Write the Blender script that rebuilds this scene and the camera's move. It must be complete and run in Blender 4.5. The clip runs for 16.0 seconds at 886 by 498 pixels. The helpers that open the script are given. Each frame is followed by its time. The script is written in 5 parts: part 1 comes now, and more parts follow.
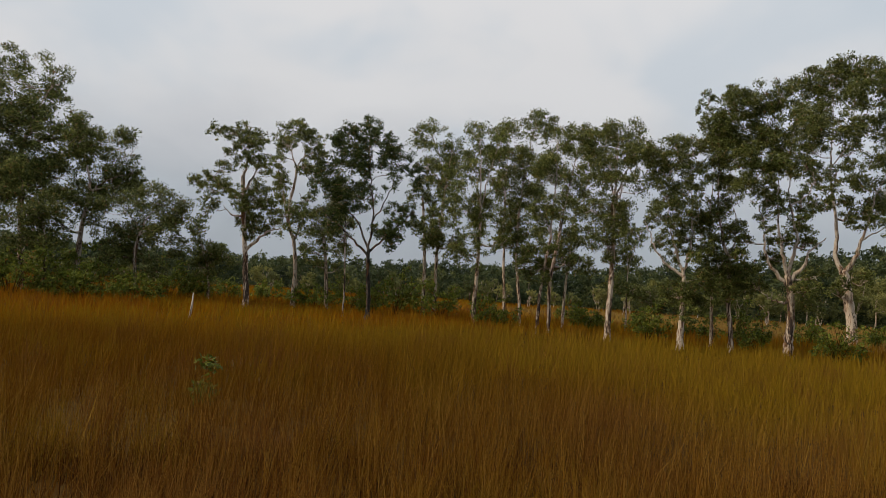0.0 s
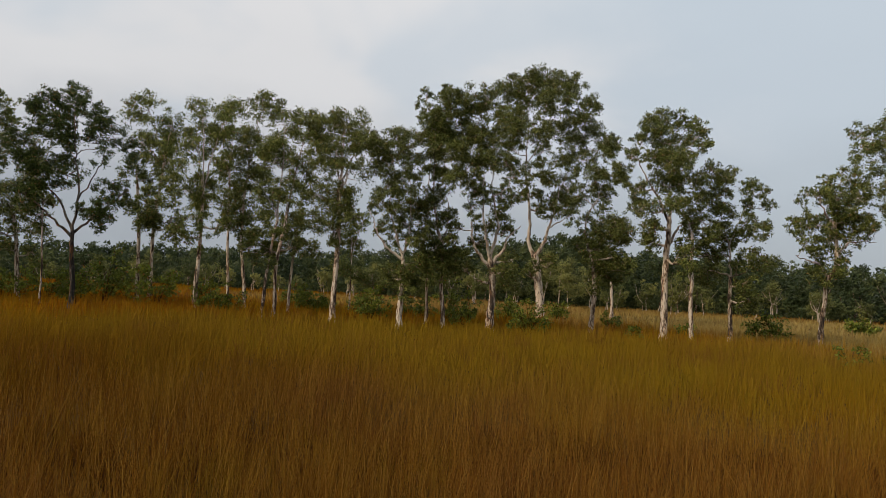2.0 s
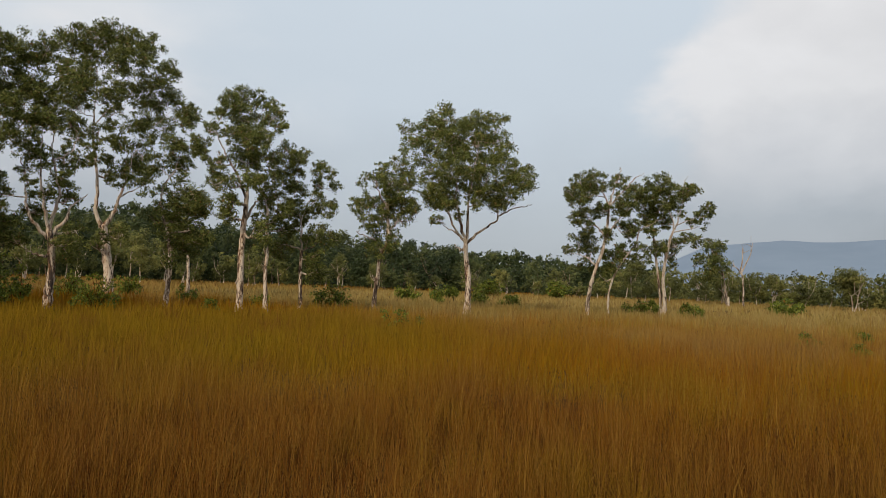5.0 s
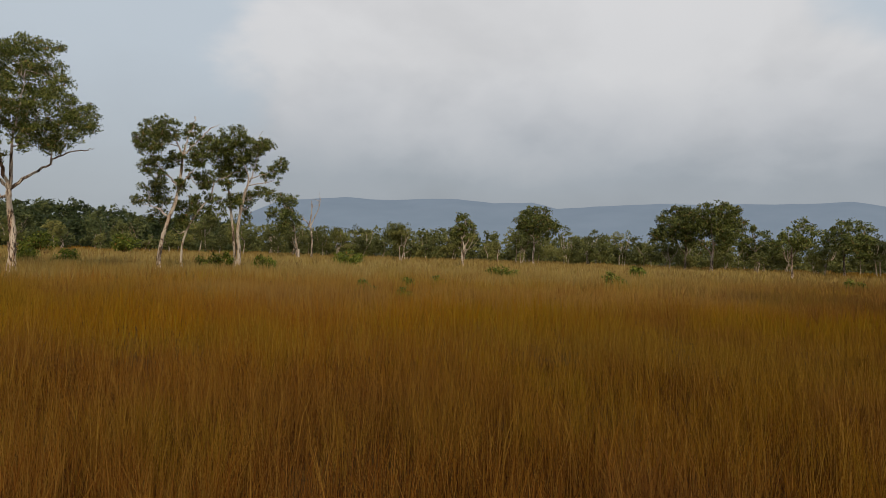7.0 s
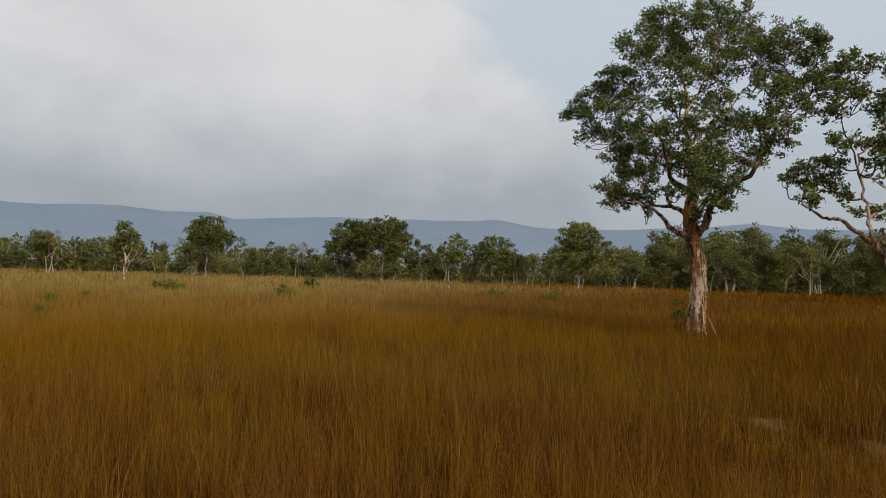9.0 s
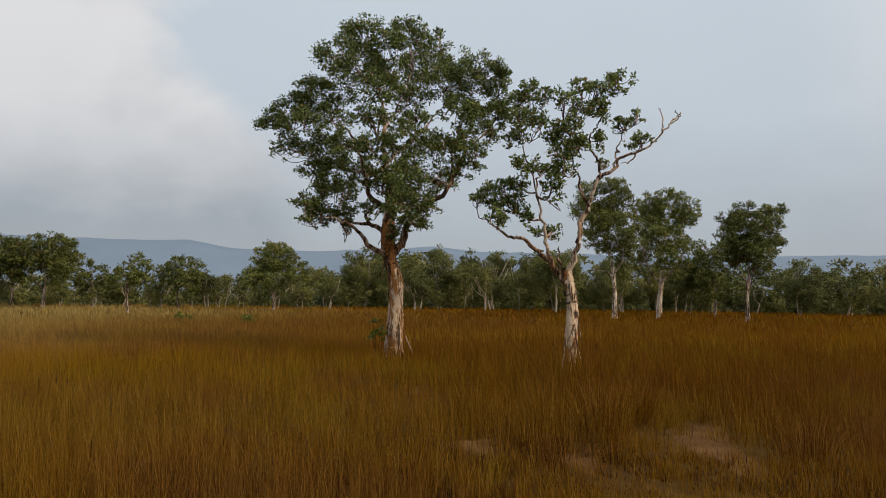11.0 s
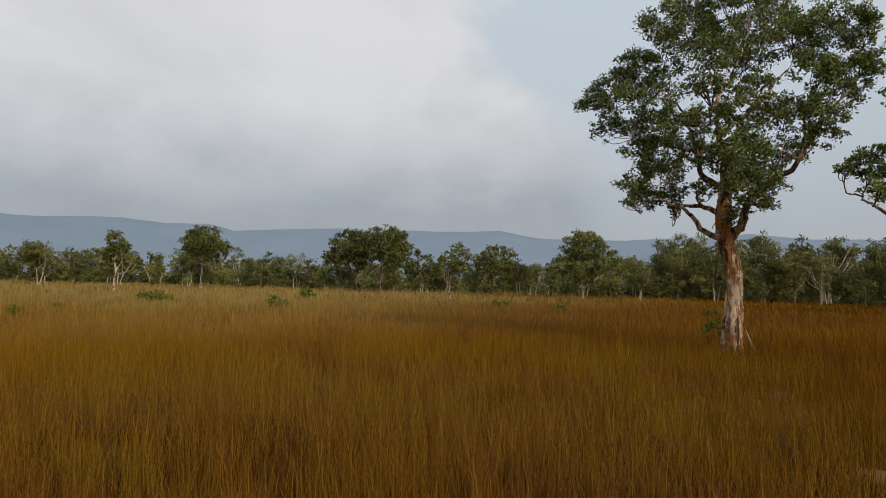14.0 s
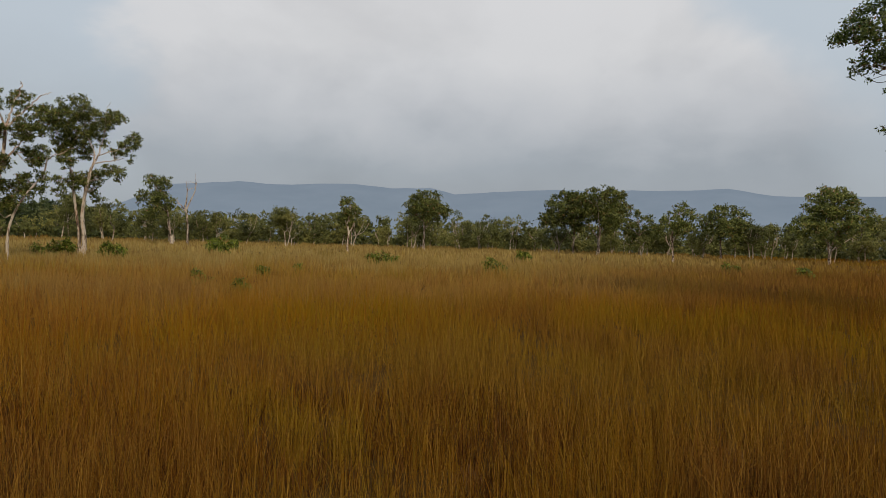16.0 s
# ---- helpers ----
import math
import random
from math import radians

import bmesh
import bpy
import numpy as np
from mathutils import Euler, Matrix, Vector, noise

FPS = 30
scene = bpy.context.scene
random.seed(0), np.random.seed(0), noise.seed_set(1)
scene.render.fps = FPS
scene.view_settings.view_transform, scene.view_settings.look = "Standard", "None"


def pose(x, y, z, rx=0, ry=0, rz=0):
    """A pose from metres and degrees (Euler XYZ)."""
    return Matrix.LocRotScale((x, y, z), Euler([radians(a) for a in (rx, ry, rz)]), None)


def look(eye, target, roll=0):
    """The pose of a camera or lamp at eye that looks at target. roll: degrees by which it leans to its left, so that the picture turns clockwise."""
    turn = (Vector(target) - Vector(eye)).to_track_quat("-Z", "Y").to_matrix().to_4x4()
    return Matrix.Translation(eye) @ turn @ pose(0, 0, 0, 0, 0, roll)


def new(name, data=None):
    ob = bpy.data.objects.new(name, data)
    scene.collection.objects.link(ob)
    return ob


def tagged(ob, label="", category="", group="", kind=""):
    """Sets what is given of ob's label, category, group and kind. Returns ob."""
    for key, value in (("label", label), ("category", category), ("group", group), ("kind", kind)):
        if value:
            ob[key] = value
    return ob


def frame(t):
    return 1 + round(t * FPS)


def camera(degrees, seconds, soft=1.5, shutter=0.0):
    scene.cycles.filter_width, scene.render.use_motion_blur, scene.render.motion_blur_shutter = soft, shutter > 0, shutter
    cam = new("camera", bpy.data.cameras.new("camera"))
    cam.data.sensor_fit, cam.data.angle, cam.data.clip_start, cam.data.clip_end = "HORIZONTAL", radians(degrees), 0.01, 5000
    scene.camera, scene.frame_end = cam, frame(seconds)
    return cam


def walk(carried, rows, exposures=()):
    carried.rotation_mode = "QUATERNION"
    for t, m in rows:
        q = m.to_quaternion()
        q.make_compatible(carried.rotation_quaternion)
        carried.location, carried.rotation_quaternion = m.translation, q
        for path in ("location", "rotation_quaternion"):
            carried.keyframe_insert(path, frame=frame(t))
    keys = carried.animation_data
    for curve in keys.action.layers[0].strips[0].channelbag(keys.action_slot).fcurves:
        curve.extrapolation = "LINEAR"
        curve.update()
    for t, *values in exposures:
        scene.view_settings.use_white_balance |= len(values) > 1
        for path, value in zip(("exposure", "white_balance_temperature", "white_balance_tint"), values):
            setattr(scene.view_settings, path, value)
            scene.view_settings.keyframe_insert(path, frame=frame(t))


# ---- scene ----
FOV = 64.16
ROWS = [
    (0.0, 0.000, -0.000, 1.702, 41.08, 3.33, 3.91),
    (0.5, 0.098, -0.102, 1.712, 37.07, 3.69, 3.90),
    (1.0, 0.227, -0.193, 1.699, 32.84, 3.98, 3.85),
    (1.5, 0.274, -0.282, 1.698, 28.27, 3.27, 4.43),
    (2.0, 0.209, -0.489, 1.681, 18.98, 3.34, 3.11),
    (2.5, 0.063, -0.640, 1.689, 11.91, 3.64, 3.77),
    (3.0, 0.077, -0.719, 1.699, 7.53, 3.71, 3.57),
    (3.2, 0.095, -0.748, 1.701, 5.47, 3.97, 3.49),
    (3.7, 0.155, -0.883, 1.709, 0.59, 3.87, 3.30),
    (4.2, 0.248, -1.085, 1.712, -4.80, 3.33, 3.07),
    (4.8, 0.314, -1.288, 1.711, -11.28, 2.75, 2.62),
    (5.3, 0.290, -1.425, 1.705, -19.46, 2.55, 1.81),
    (5.5, 0.265, -1.465, 1.703, -22.96, 2.37, 1.68),
    (6.0, 0.171, -1.534, 1.694, -31.74, 2.72, 0.42),
    (6.5, 0.141, -1.540, 1.690, -38.15, 0.87, 1.19),
    (7.0, 0.168, -1.526, 1.687, -47.94, 0.10, 1.90),
    (7.5, 0.245, -1.512, 1.698, -50.64, 0.59, 2.33),
    (8.0, 0.193, -1.583, 1.705, -59.23, 1.98, 2.05),
    (8.5, 0.236, -1.694, 1.701, -67.98, 0.95, 1.07),
    (9.0, 0.382, -1.743, 1.733, -73.53, 1.88, 1.82),
    (9.5, 0.690, -1.686, 1.728, -82.03, 4.22, 1.90),
    (10.0, 0.998, -1.664, 1.732, -88.13, 3.17, 1.21),
    (10.2, 1.126, -1.665, 1.713, -89.63, 3.62, 1.10),
    (10.7, 1.443, -1.641, 1.708, -95.04, 3.76, 0.74),
    (11.2, 1.731, -1.599, 1.710, -98.84, 4.54, 0.74),
    (11.8, 1.983, -1.530, 1.711, -99.46, 5.12, 0.90),
    (12.3, 2.188, -1.427, 1.704, -95.36, 4.69, 1.00),
    (12.5, 2.261, -1.370, 1.707, -93.37, 4.57, 0.52),
    (13.0, 2.427, -1.265, 1.685, -86.04, 3.07, 1.02),
    (13.5, 2.471, -1.136, 1.684, -78.98, 3.35, 1.38),
    (14.0, 2.516, -1.059, 1.656, -73.45, 2.77, 1.64),
    (14.5, 2.634, -0.997, 1.654, -68.57, 2.32, 0.97),
    (15.0, 2.782, -0.907, 1.690, -63.05, 1.43, 1.20),
    (15.5, 2.928, -0.888, 1.715, -59.28, 0.84, 1.12),
    (16.0, 3.087, -0.832, 1.711, -56.14, -0.84, 1.64),
]


def aim(x, y, z, yaw, pitch, roll):
    return pose(x, y, z, 90 + pitch, 0, yaw) @ pose(0, 0, 0, 0, 0, roll)


cam = camera(FOV, 16.0, soft=0.52)
walk(cam, [(t, aim(*r)) for t, *r in ROWS],
     [(0, -0.05), (1.5, -0.08), (2.2, 0.05), (3, 0.13), (5.5, 0.12), (6.5, -0.1), (8, -0.08), (10, 0.0), (12.5, 0.0), (14, -0.03), (16, -0.1)])

# ---- sky and sun ----
SUN_AZ, SUN_EL = math.atan2(-0.8, -0.6), radians(35)   # over the clearing's open side
sun_way = Vector((math.cos(SUN_AZ) * math.cos(SUN_EL), math.sin(SUN_AZ) * math.cos(SUN_EL), math.sin(SUN_EL)))
sun = new("sun", bpy.data.lights.new("sun", "SUN"))
sun.data.energy, sun.data.angle, sun.data.color = 2.3, radians(9), (1.0, 0.84, 0.62)
sun.matrix_world = look(sun_way * 50, (0, 0, 0))


class Nodes:
    """A short hand for node trees."""

    def __init__(self, tree):
        self.tree = tree
        tree.nodes.clear()

    def add(self, kind, **inputs):
        n = self.tree.nodes.new(kind)
        for k, v in inputs.items():
            self.put(n, k.replace("_", " "), v)
        return n

    def put(self, n, key, v):
        sock = n.inputs[int(key[1:])] if key[0] == "i" and key[1:].isdigit() else n.inputs[key]
        if isinstance(v, bpy.types.NodeSocket):
            self.tree.links.new(v, sock)
        elif isinstance(v, bpy.types.Node):
            self.tree.links.new(v.outputs[0], sock)
        else:
            sock.default_value = (*v, 1.0) if isinstance(v, tuple) and len(v) == 3 and sock.type == "RGBA" else v

    def math(self, op, a, b=0.0, clamp=False):
        n = self.add("ShaderNodeMath")
        n.operation, n.use_clamp = op, clamp
        self.put(n, "i0", a), self.put(n, "i1", b)
        return n.outputs[0]

    def mix(self, fac, a, b, blend="MIX"):
        n = self.add("ShaderNodeMix")
        n.data_type, n.blend_type = "RGBA", blend
        self.put(n, "i0", fac), self.put(n, "i6", a), self.put(n, "i7", b)
        return n.outputs[2]

    def ramp(self, fac, *stops):
        n = self.add("ShaderNodeValToRGB")
        e = n.color_ramp.elements
        while len(e) < len(stops):
            e.new(0.5)
        for k, (p, c) in zip(e, stops):
            k.position, k.color = p, (*c, 1.0) if isinstance(c, tuple) else (c, c, c, 1.0)
        self.put(n, "i0", fac)
        return n.outputs[0]

    def noise(self, vector, scale, detail=3.0, rough=0.55, distort=0.0):
        n = self.add("ShaderNodeTexNoise", Scale=scale, Detail=detail, Roughness=rough, Distortion=distort)
        self.put(n, "Vector", vector)
        return n.outputs["Fac"]


world = bpy.data.worlds.new("sky")
scene.world = world
world.use_nodes = True
w = Nodes(world.node_tree)
way = w.add("ShaderNodeTexCoord").outputs["Generated"]
xyz = w.add("ShaderNodeSeparateXYZ", Vector=way)
up = w.math("MAXIMUM", xyz.outputs[2], 0.0)
sky = w.add("ShaderNodeTexSky")
sky.sky_type, sky.sun_disc, sky.sun_elevation, sky.sun_rotation = "NISHITA", False, SUN_EL, math.pi / 2 - SUN_AZ
sky.air_density, sky.dust_density = 1.2, 3.0
puff = w.add("ShaderNodeMapping", Vector=way, Scale=(1.0, 1.0, 1.7))
bank = w.noise(puff, 2.3, 4.0, 0.5, 0.2)
fleece = w.noise(puff, 6.0, 6.0, 0.52, 0.15)


def rising(value, low, high):
    n = w.add("ShaderNodeMapRange", Value=value, From_Min=low, From_Max=high)
    n.interpolation_type = "SMOOTHSTEP"
    return n.outputs[0]


bearing = w.math("ARCTAN2", xyz.outputs[1], xyz.outputs[0])
lump = w.noise(puff, 4.0, 3.0, 0.5, 0.4)
ragged = w.math("ADD", w.math("MULTIPLY", w.math("SUBTRACT", fleece, 0.5), 0.30), w.math("MULTIPLY", w.math("SUBTRACT", lump, 0.5), 0.30))
# The heaped cloud over the hills: an edge by bearing on each side, the nearer one leaning outward as it rises.
lean = w.math("MULTIPLY", w.ramp(up, (0.12, 0.06), (0.19, 0.15), (0.26, 0.31), (0.31, 0.42), (0.42, 0.44)), 0.5)
heap = w.math("MULTIPLY", rising(w.math("ADD", w.math("SUBTRACT", 1.03, bearing), ragged), -0.03, 0.08),
              rising(w.math("ADD", w.math("SUBTRACT", bearing, lean), w.math("MULTIPLY", ragged, 0.55)), -0.02, 0.075))
# The wide pale sheet over the grove, and loose banks over the rest.
sheet = w.math("MULTIPLY", rising(w.math("ADD", w.math("SUBTRACT", bearing, 1.60), w.math("MULTIPLY", ragged, 1.6)), -0.12, 0.34),
               w.math("SUBTRACT", 1.0, w.math("MULTIPLY", rising(w.math("ADD", w.math("MULTIPLY", bank, 0.5), w.math("MULTIPLY", lump, 0.5)), 0.45, 0.62), 0.7)))
rest = w.math("MULTIPLY", rising(w.math("ABSOLUTE", w.math("SUBTRACT", bearing, 1.2)), 1.75, 2.1), rising(bank, 0.42, 0.6))
mass = w.math("MAXIMUM", heap, w.math("MAXIMUM", sheet, rest))
height = w.math("ADD", up, w.math("MULTIPLY", w.math("SUBTRACT", fleece, 0.5), 0.10))
clear = w.ramp(height, (0.0, (0.39, 0.43, 0.475)), (0.12, (0.46, 0.505, 0.555)), (0.24, (0.555, 0.615, 0.675)), (0.42, (0.60, 0.67, 0.735)))
white = w.ramp(height, (0.0, (0.365, 0.402, 0.45)), (0.10, (0.385, 0.42, 0.467)), (0.17, (0.56, 0.572, 0.60)), (0.26, (0.735, 0.73, 0.735)), (0.42, (0.81, 0.80, 0.80)))
fold = w.math("ADD", 0.73, w.math("ADD", w.math("MULTIPLY", lump, 0.26), w.math("ADD", w.math("MULTIPLY", fleece, 0.24), w.math("MULTIPLY", sheet, 0.12))))
white = w.mix(1.0, white, w.ramp(fold, (0.0, 0.0), (1.0, 1.0)), "MULTIPLY")
cloud = w.mix(mass, clear, white)
both = w.mix(0.9, w.mix(1.0, sky, (0.1, 0.1, 0.1), "MULTIPLY"), cloud)
w.add("ShaderNodeOutputWorld", Surface=w.add("ShaderNodeBackground", Color=both, Strength=1.0))


# ---- materials ----
def material(name):
    m = bpy.data.materials.new(name)
    m.use_nodes = True
    return m, Nodes(m.node_tree)


def finish(n, shader):
    n.add("ShaderNodeOutputMaterial", Surface=shader)


def leaf_material(name, dark, mid, light, dry=(0.22, 0.13, 0.05), grain=0.6, scale=0.7, swing=0.0):
    m, n = material(name)
    geo = n.add("ShaderNodeNewGeometry")
    rnd = geo.outputs["Random Per Island"]
    patch = n.noise(n.add("ShaderNodeTexCoord").outputs["Object"], scale, 2.0)
    fac = n.math("ADD", n.math("MULTIPLY", rnd, grain), n.math("MULTIPLY", patch, 1 - grain))
    if swing:
        fac = n.math("ADD", fac, n.math("MULTIPLY", n.math("SUBTRACT", patch, 0.5), swing))
    col = n.ramp(fac, (0.15, dark), (0.5, mid), (0.85, light))
    col = n.mix(n.math("GREATER_THAN", rnd, 0.965), col, dry)
    hue = n.add("ShaderNodeHueSaturation", Color=col, Value=n.math("ADD", 1.0, n.math("MULTIPLY", n.add("ShaderNodeObjectInfo").outputs["Random"], 0.3)))
    a = n.add("ShaderNodeBsdfPrincipled", Base_Color=hue, Roughness=0.5, Specular_IOR_Level=0.13)
    b = n.add("ShaderNodeBsdfTranslucent", Color=hue)
    mix = n.add("ShaderNodeMixShader", i0=0.34, i1=a, i2=b)
    finish(n, mix)
    return m


def bark_material(name, pale, tan, dark, low=0.45, peel=0.3, high=0.0):
    m, n = material(name)
    co = n.add("ShaderNodeTexCoord").outputs["Object"]
    tall = n.add("ShaderNodeMapping", Vector=co, Scale=(1.0, 1.0, 0.22))
    rnd = n.add("ShaderNodeObjectInfo").outputs["Random"]
    big = n.noise(tall, 4.2, 5.0, 0.62, 0.8)
    fine = n.noise(tall, 22.0, 5.0, 0.65)
    f = n.math("ADD", n.math("MULTIPLY", big, 0.7), n.math("MULTIPLY", fine, 0.3))
    f = n.math("ADD", f, n.math("MULTIPLY", n.math("SUBTRACT", rnd, 0.35), 0.07))
    if high:
        z = n.add("ShaderNodeSeparateXYZ", Vector=co).outputs[2]
        ladder = n.add("ShaderNodeMapRange", Value=z, From_Min=1.2, From_Max=2.7, To_Min=-0.03, To_Max=high)
        f = n.math("SUBTRACT", f, ladder.outputs[0])
    col = n.ramp(f, (low - 0.05, dark), (low - 0.005, tan), (low + 0.035, pale), (0.75, tuple(0.8 * c for c in pale)))
    stain = n.noise(tall, 2.6, 4.0, 0.6, 1.0)
    if high:
        stain = n.math("ADD", stain, n.math("ADD", n.math("MULTIPLY", ladder.outputs[0], 0.12), 0.012))
    rust = n.math("MULTIPLY", n.ramp(stain, (0.50, 0.0), (0.545, 1.0)), peel)
    col = n.mix(rust, col, (0.31, 0.135, 0.042))
    crack = n.noise(tall, 10.0, 4.0, 0.6, 1.2)
    col = n.mix(n.ramp(crack, (0.585, 0.0), (0.62, 0.85)), col, dark)
    bump = n.add("ShaderNodeBump", Strength=0.7, Distance=0.03, Height=f)
    finish(n, n.add("ShaderNodeBsdfPrincipled", Base_Color=col, Roughness=0.9, Specular_IOR_Level=0.08, Normal=bump))
    return m


LEAF = {
    "g": leaf_material("leaf_green", (0.032, 0.042, 0.009), (0.094, 0.111, 0.024), (0.27, 0.27, 0.075)),
    "d": leaf_material("leaf_deep", (0.030, 0.040, 0.011), (0.088, 0.105, 0.026), (0.25, 0.255, 0.07)),
    "k": leaf_material("leaf_broad", (0.017, 0.030, 0.008), (0.046, 0.066, 0.014), (0.11, 0.135, 0.028)),
    "h": leaf_material("leaf_glossy", (0.027, 0.044, 0.012), (0.092, 0.122, 0.030), (0.25, 0.28, 0.085)),
    "b": leaf_material("leaf_shrub", (0.034, 0.048, 0.008), (0.096, 0.122, 0.015), (0.24, 0.255, 0.04), (0.26, 0.12, 0.03)),
    # Far woods: dark and middle tones lifted, putting distance haze into the colour.
    "w": leaf_material("leaf_wood_hazed", (0.070, 0.078, 0.027), (0.135, 0.142, 0.042), (0.23, 0.218, 0.065), (0.16, 0.15, 0.05), 0.2, 0.16, 1.3),
    "s": leaf_material("leaf_slope", (0.024, 0.036, 0.016), (0.052, 0.069, 0.026), (0.125, 0.135, 0.045), (0.08, 0.09, 0.035), 0.2, 0.13, 1.2),
}
BARK = {
    "g": bark_material("bark_pale", (0.60, 0.50, 0.40), (0.24, 0.16, 0.105), (0.05, 0.037, 0.03), 0.475),
    "d": bark_material("bark_grey", (0.46, 0.385, 0.31), (0.20, 0.145, 0.105), (0.035, 0.028, 0.024), 0.49),
    "k": bark_material("bark_dark", (0.13, 0.11, 0.09), (0.07, 0.058, 0.047), (0.025, 0.022, 0.02), 0.5),
    "h": bark_material("bark_paper", (0.57, 0.44, 0.315), (0.28, 0.16, 0.085), (0.045, 0.032, 0.025), 0.515, 0.95, 0.07),
}
LEAF["p"] = LEAF["g"]
LIMB = {"g": bark_material("limb_pale", (0.50, 0.425, 0.345), (0.26, 0.195, 0.14), (0.06, 0.047, 0.038), 0.47),
        "d": BARK["d"], "k": BARK["k"],
        "p": bark_material("limb_white", (0.52, 0.445, 0.36), (0.28, 0.205, 0.145), (0.075, 0.057, 0.045), 0.455),
        "h": bark_material("limb_paper", (0.50, 0.39, 0.295), (0.17, 0.105, 0.065), (0.04, 0.028, 0.022), 0.505)}


BARK["p"] = LIMB["p"]


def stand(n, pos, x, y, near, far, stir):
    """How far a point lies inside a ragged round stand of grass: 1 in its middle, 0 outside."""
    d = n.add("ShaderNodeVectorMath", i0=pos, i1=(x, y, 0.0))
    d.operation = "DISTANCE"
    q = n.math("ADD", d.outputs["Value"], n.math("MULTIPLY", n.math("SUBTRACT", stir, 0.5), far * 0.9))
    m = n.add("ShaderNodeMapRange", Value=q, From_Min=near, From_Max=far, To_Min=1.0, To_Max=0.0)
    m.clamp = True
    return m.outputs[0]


def grass_material(name, grain):
    """Dry grass in golden, russet and pale straw stands, blade by blade uneven."""
    m, n = material(name)
    geo = n.add("ShaderNodeNewGeometry")
    rnd = n.math("ADD", 0.5 - 0.5 * grain, n.math("MULTIPLY", geo.outputs["Random Per Island"], grain))
    at = n.add("ShaderNodeMapping", Vector=geo.outputs["Position"], Scale=(1.0, 1.0, 0.0)).outputs[0]
    wide = n.noise(at, 0.09, 4.0, 0.6, 0.5)
    near = n.noise(at, 0.9, 3.0, 0.6)
    f = n.math("ADD", n.math("MULTIPLY", wide, 0.6), n.math("MULTIPLY", near, 0.4))
    f = n.math("ADD", f, n.math("MULTIPLY", n.math("SUBTRACT", rnd, 0.5), 0.46))
    col = n.ramp(f, (0.26, (0.07, 0.020, 0.004)), (0.42, (0.22, 0.077, 0.005)), (0.52, (0.27, 0.120, 0.005)), (0.62, (0.21, 0.135, 0.007)), (0.78, (0.38, 0.22, 0.035)))
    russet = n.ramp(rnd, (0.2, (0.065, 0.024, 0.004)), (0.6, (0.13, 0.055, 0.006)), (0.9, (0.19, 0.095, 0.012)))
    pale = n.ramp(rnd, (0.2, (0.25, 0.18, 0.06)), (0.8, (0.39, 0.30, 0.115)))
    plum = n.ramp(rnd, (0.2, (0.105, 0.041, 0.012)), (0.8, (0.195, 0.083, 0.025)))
    col = n.mix(n.math("MULTIPLY", stand(n, at, 64.0, 54.0, 42.0, 72.0, wide), 0.9), col, pale)
    col = n.mix(n.math("MULTIPLY", stand(n, at, -6.0, 84.0, 32.0, 50.0, wide), 0.62), col, pale)
    col = n.mix(n.math("MULTIPLY", stand(n, at, 24.0, 60.0, 26.0, 38.0, wide), 0.85), col, pale)
    gold = n.ramp(rnd, (0.2, (0.15, 0.095, 0.006)), (0.8, (0.25, 0.165, 0.016)))
    col = n.mix(n.math("MULTIPLY", stand(n, at, -6.0, 18.0, 9.0, 16.0, wide), 0.8), col, gold)
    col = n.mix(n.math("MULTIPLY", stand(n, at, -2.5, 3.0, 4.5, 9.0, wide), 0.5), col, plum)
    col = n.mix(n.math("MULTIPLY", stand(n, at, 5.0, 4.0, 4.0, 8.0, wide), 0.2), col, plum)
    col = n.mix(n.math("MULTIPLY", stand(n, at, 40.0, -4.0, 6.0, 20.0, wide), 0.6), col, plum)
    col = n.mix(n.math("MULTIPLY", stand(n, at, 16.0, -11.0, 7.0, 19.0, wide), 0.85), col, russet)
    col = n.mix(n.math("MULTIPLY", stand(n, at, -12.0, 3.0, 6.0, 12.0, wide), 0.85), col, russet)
    olive = n.ramp(rnd, (0.2, (0.12, 0.077, 0.008)), (0.8, (0.225, 0.15, 0.018)))
    col = n.mix(n.math("MULTIPLY", stand(n, at, 13.0, 3.0, 3.0, 9.0, wide), 0.42), col, olive)
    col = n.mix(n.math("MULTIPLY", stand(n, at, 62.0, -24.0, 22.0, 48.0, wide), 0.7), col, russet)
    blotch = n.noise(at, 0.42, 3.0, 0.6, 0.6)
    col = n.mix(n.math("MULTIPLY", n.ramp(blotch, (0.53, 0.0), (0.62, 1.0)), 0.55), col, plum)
    col = n.mix(n.math("MULTIPLY", n.ramp(blotch, (0.37, 1.0), (0.45, 0.0)), 0.5), col, gold)
    straw = n.math("GREATER_THAN", n.math("FRACT", n.math("MULTIPLY", geo.outputs["Random Per Island"], 17.3)), 0.82)
    col = n.mix(n.math("MULTIPLY", straw, 0.5 * grain), col, (0.43, 0.25, 0.05))
    col = n.add("ShaderNodeHueSaturation", Color=col, Value=1.05).outputs[0]
    a = n.add("ShaderNodeBsdfPrincipled", Base_Color=col, Roughness=0.85, Specular_IOR_Level=0.0)
    b = n.add("ShaderNodeBsdfTranslucent", Color=col)
    finish(n, n.add("ShaderNodeMixShader", i0=0.3, i1=a, i2=b))
    return m


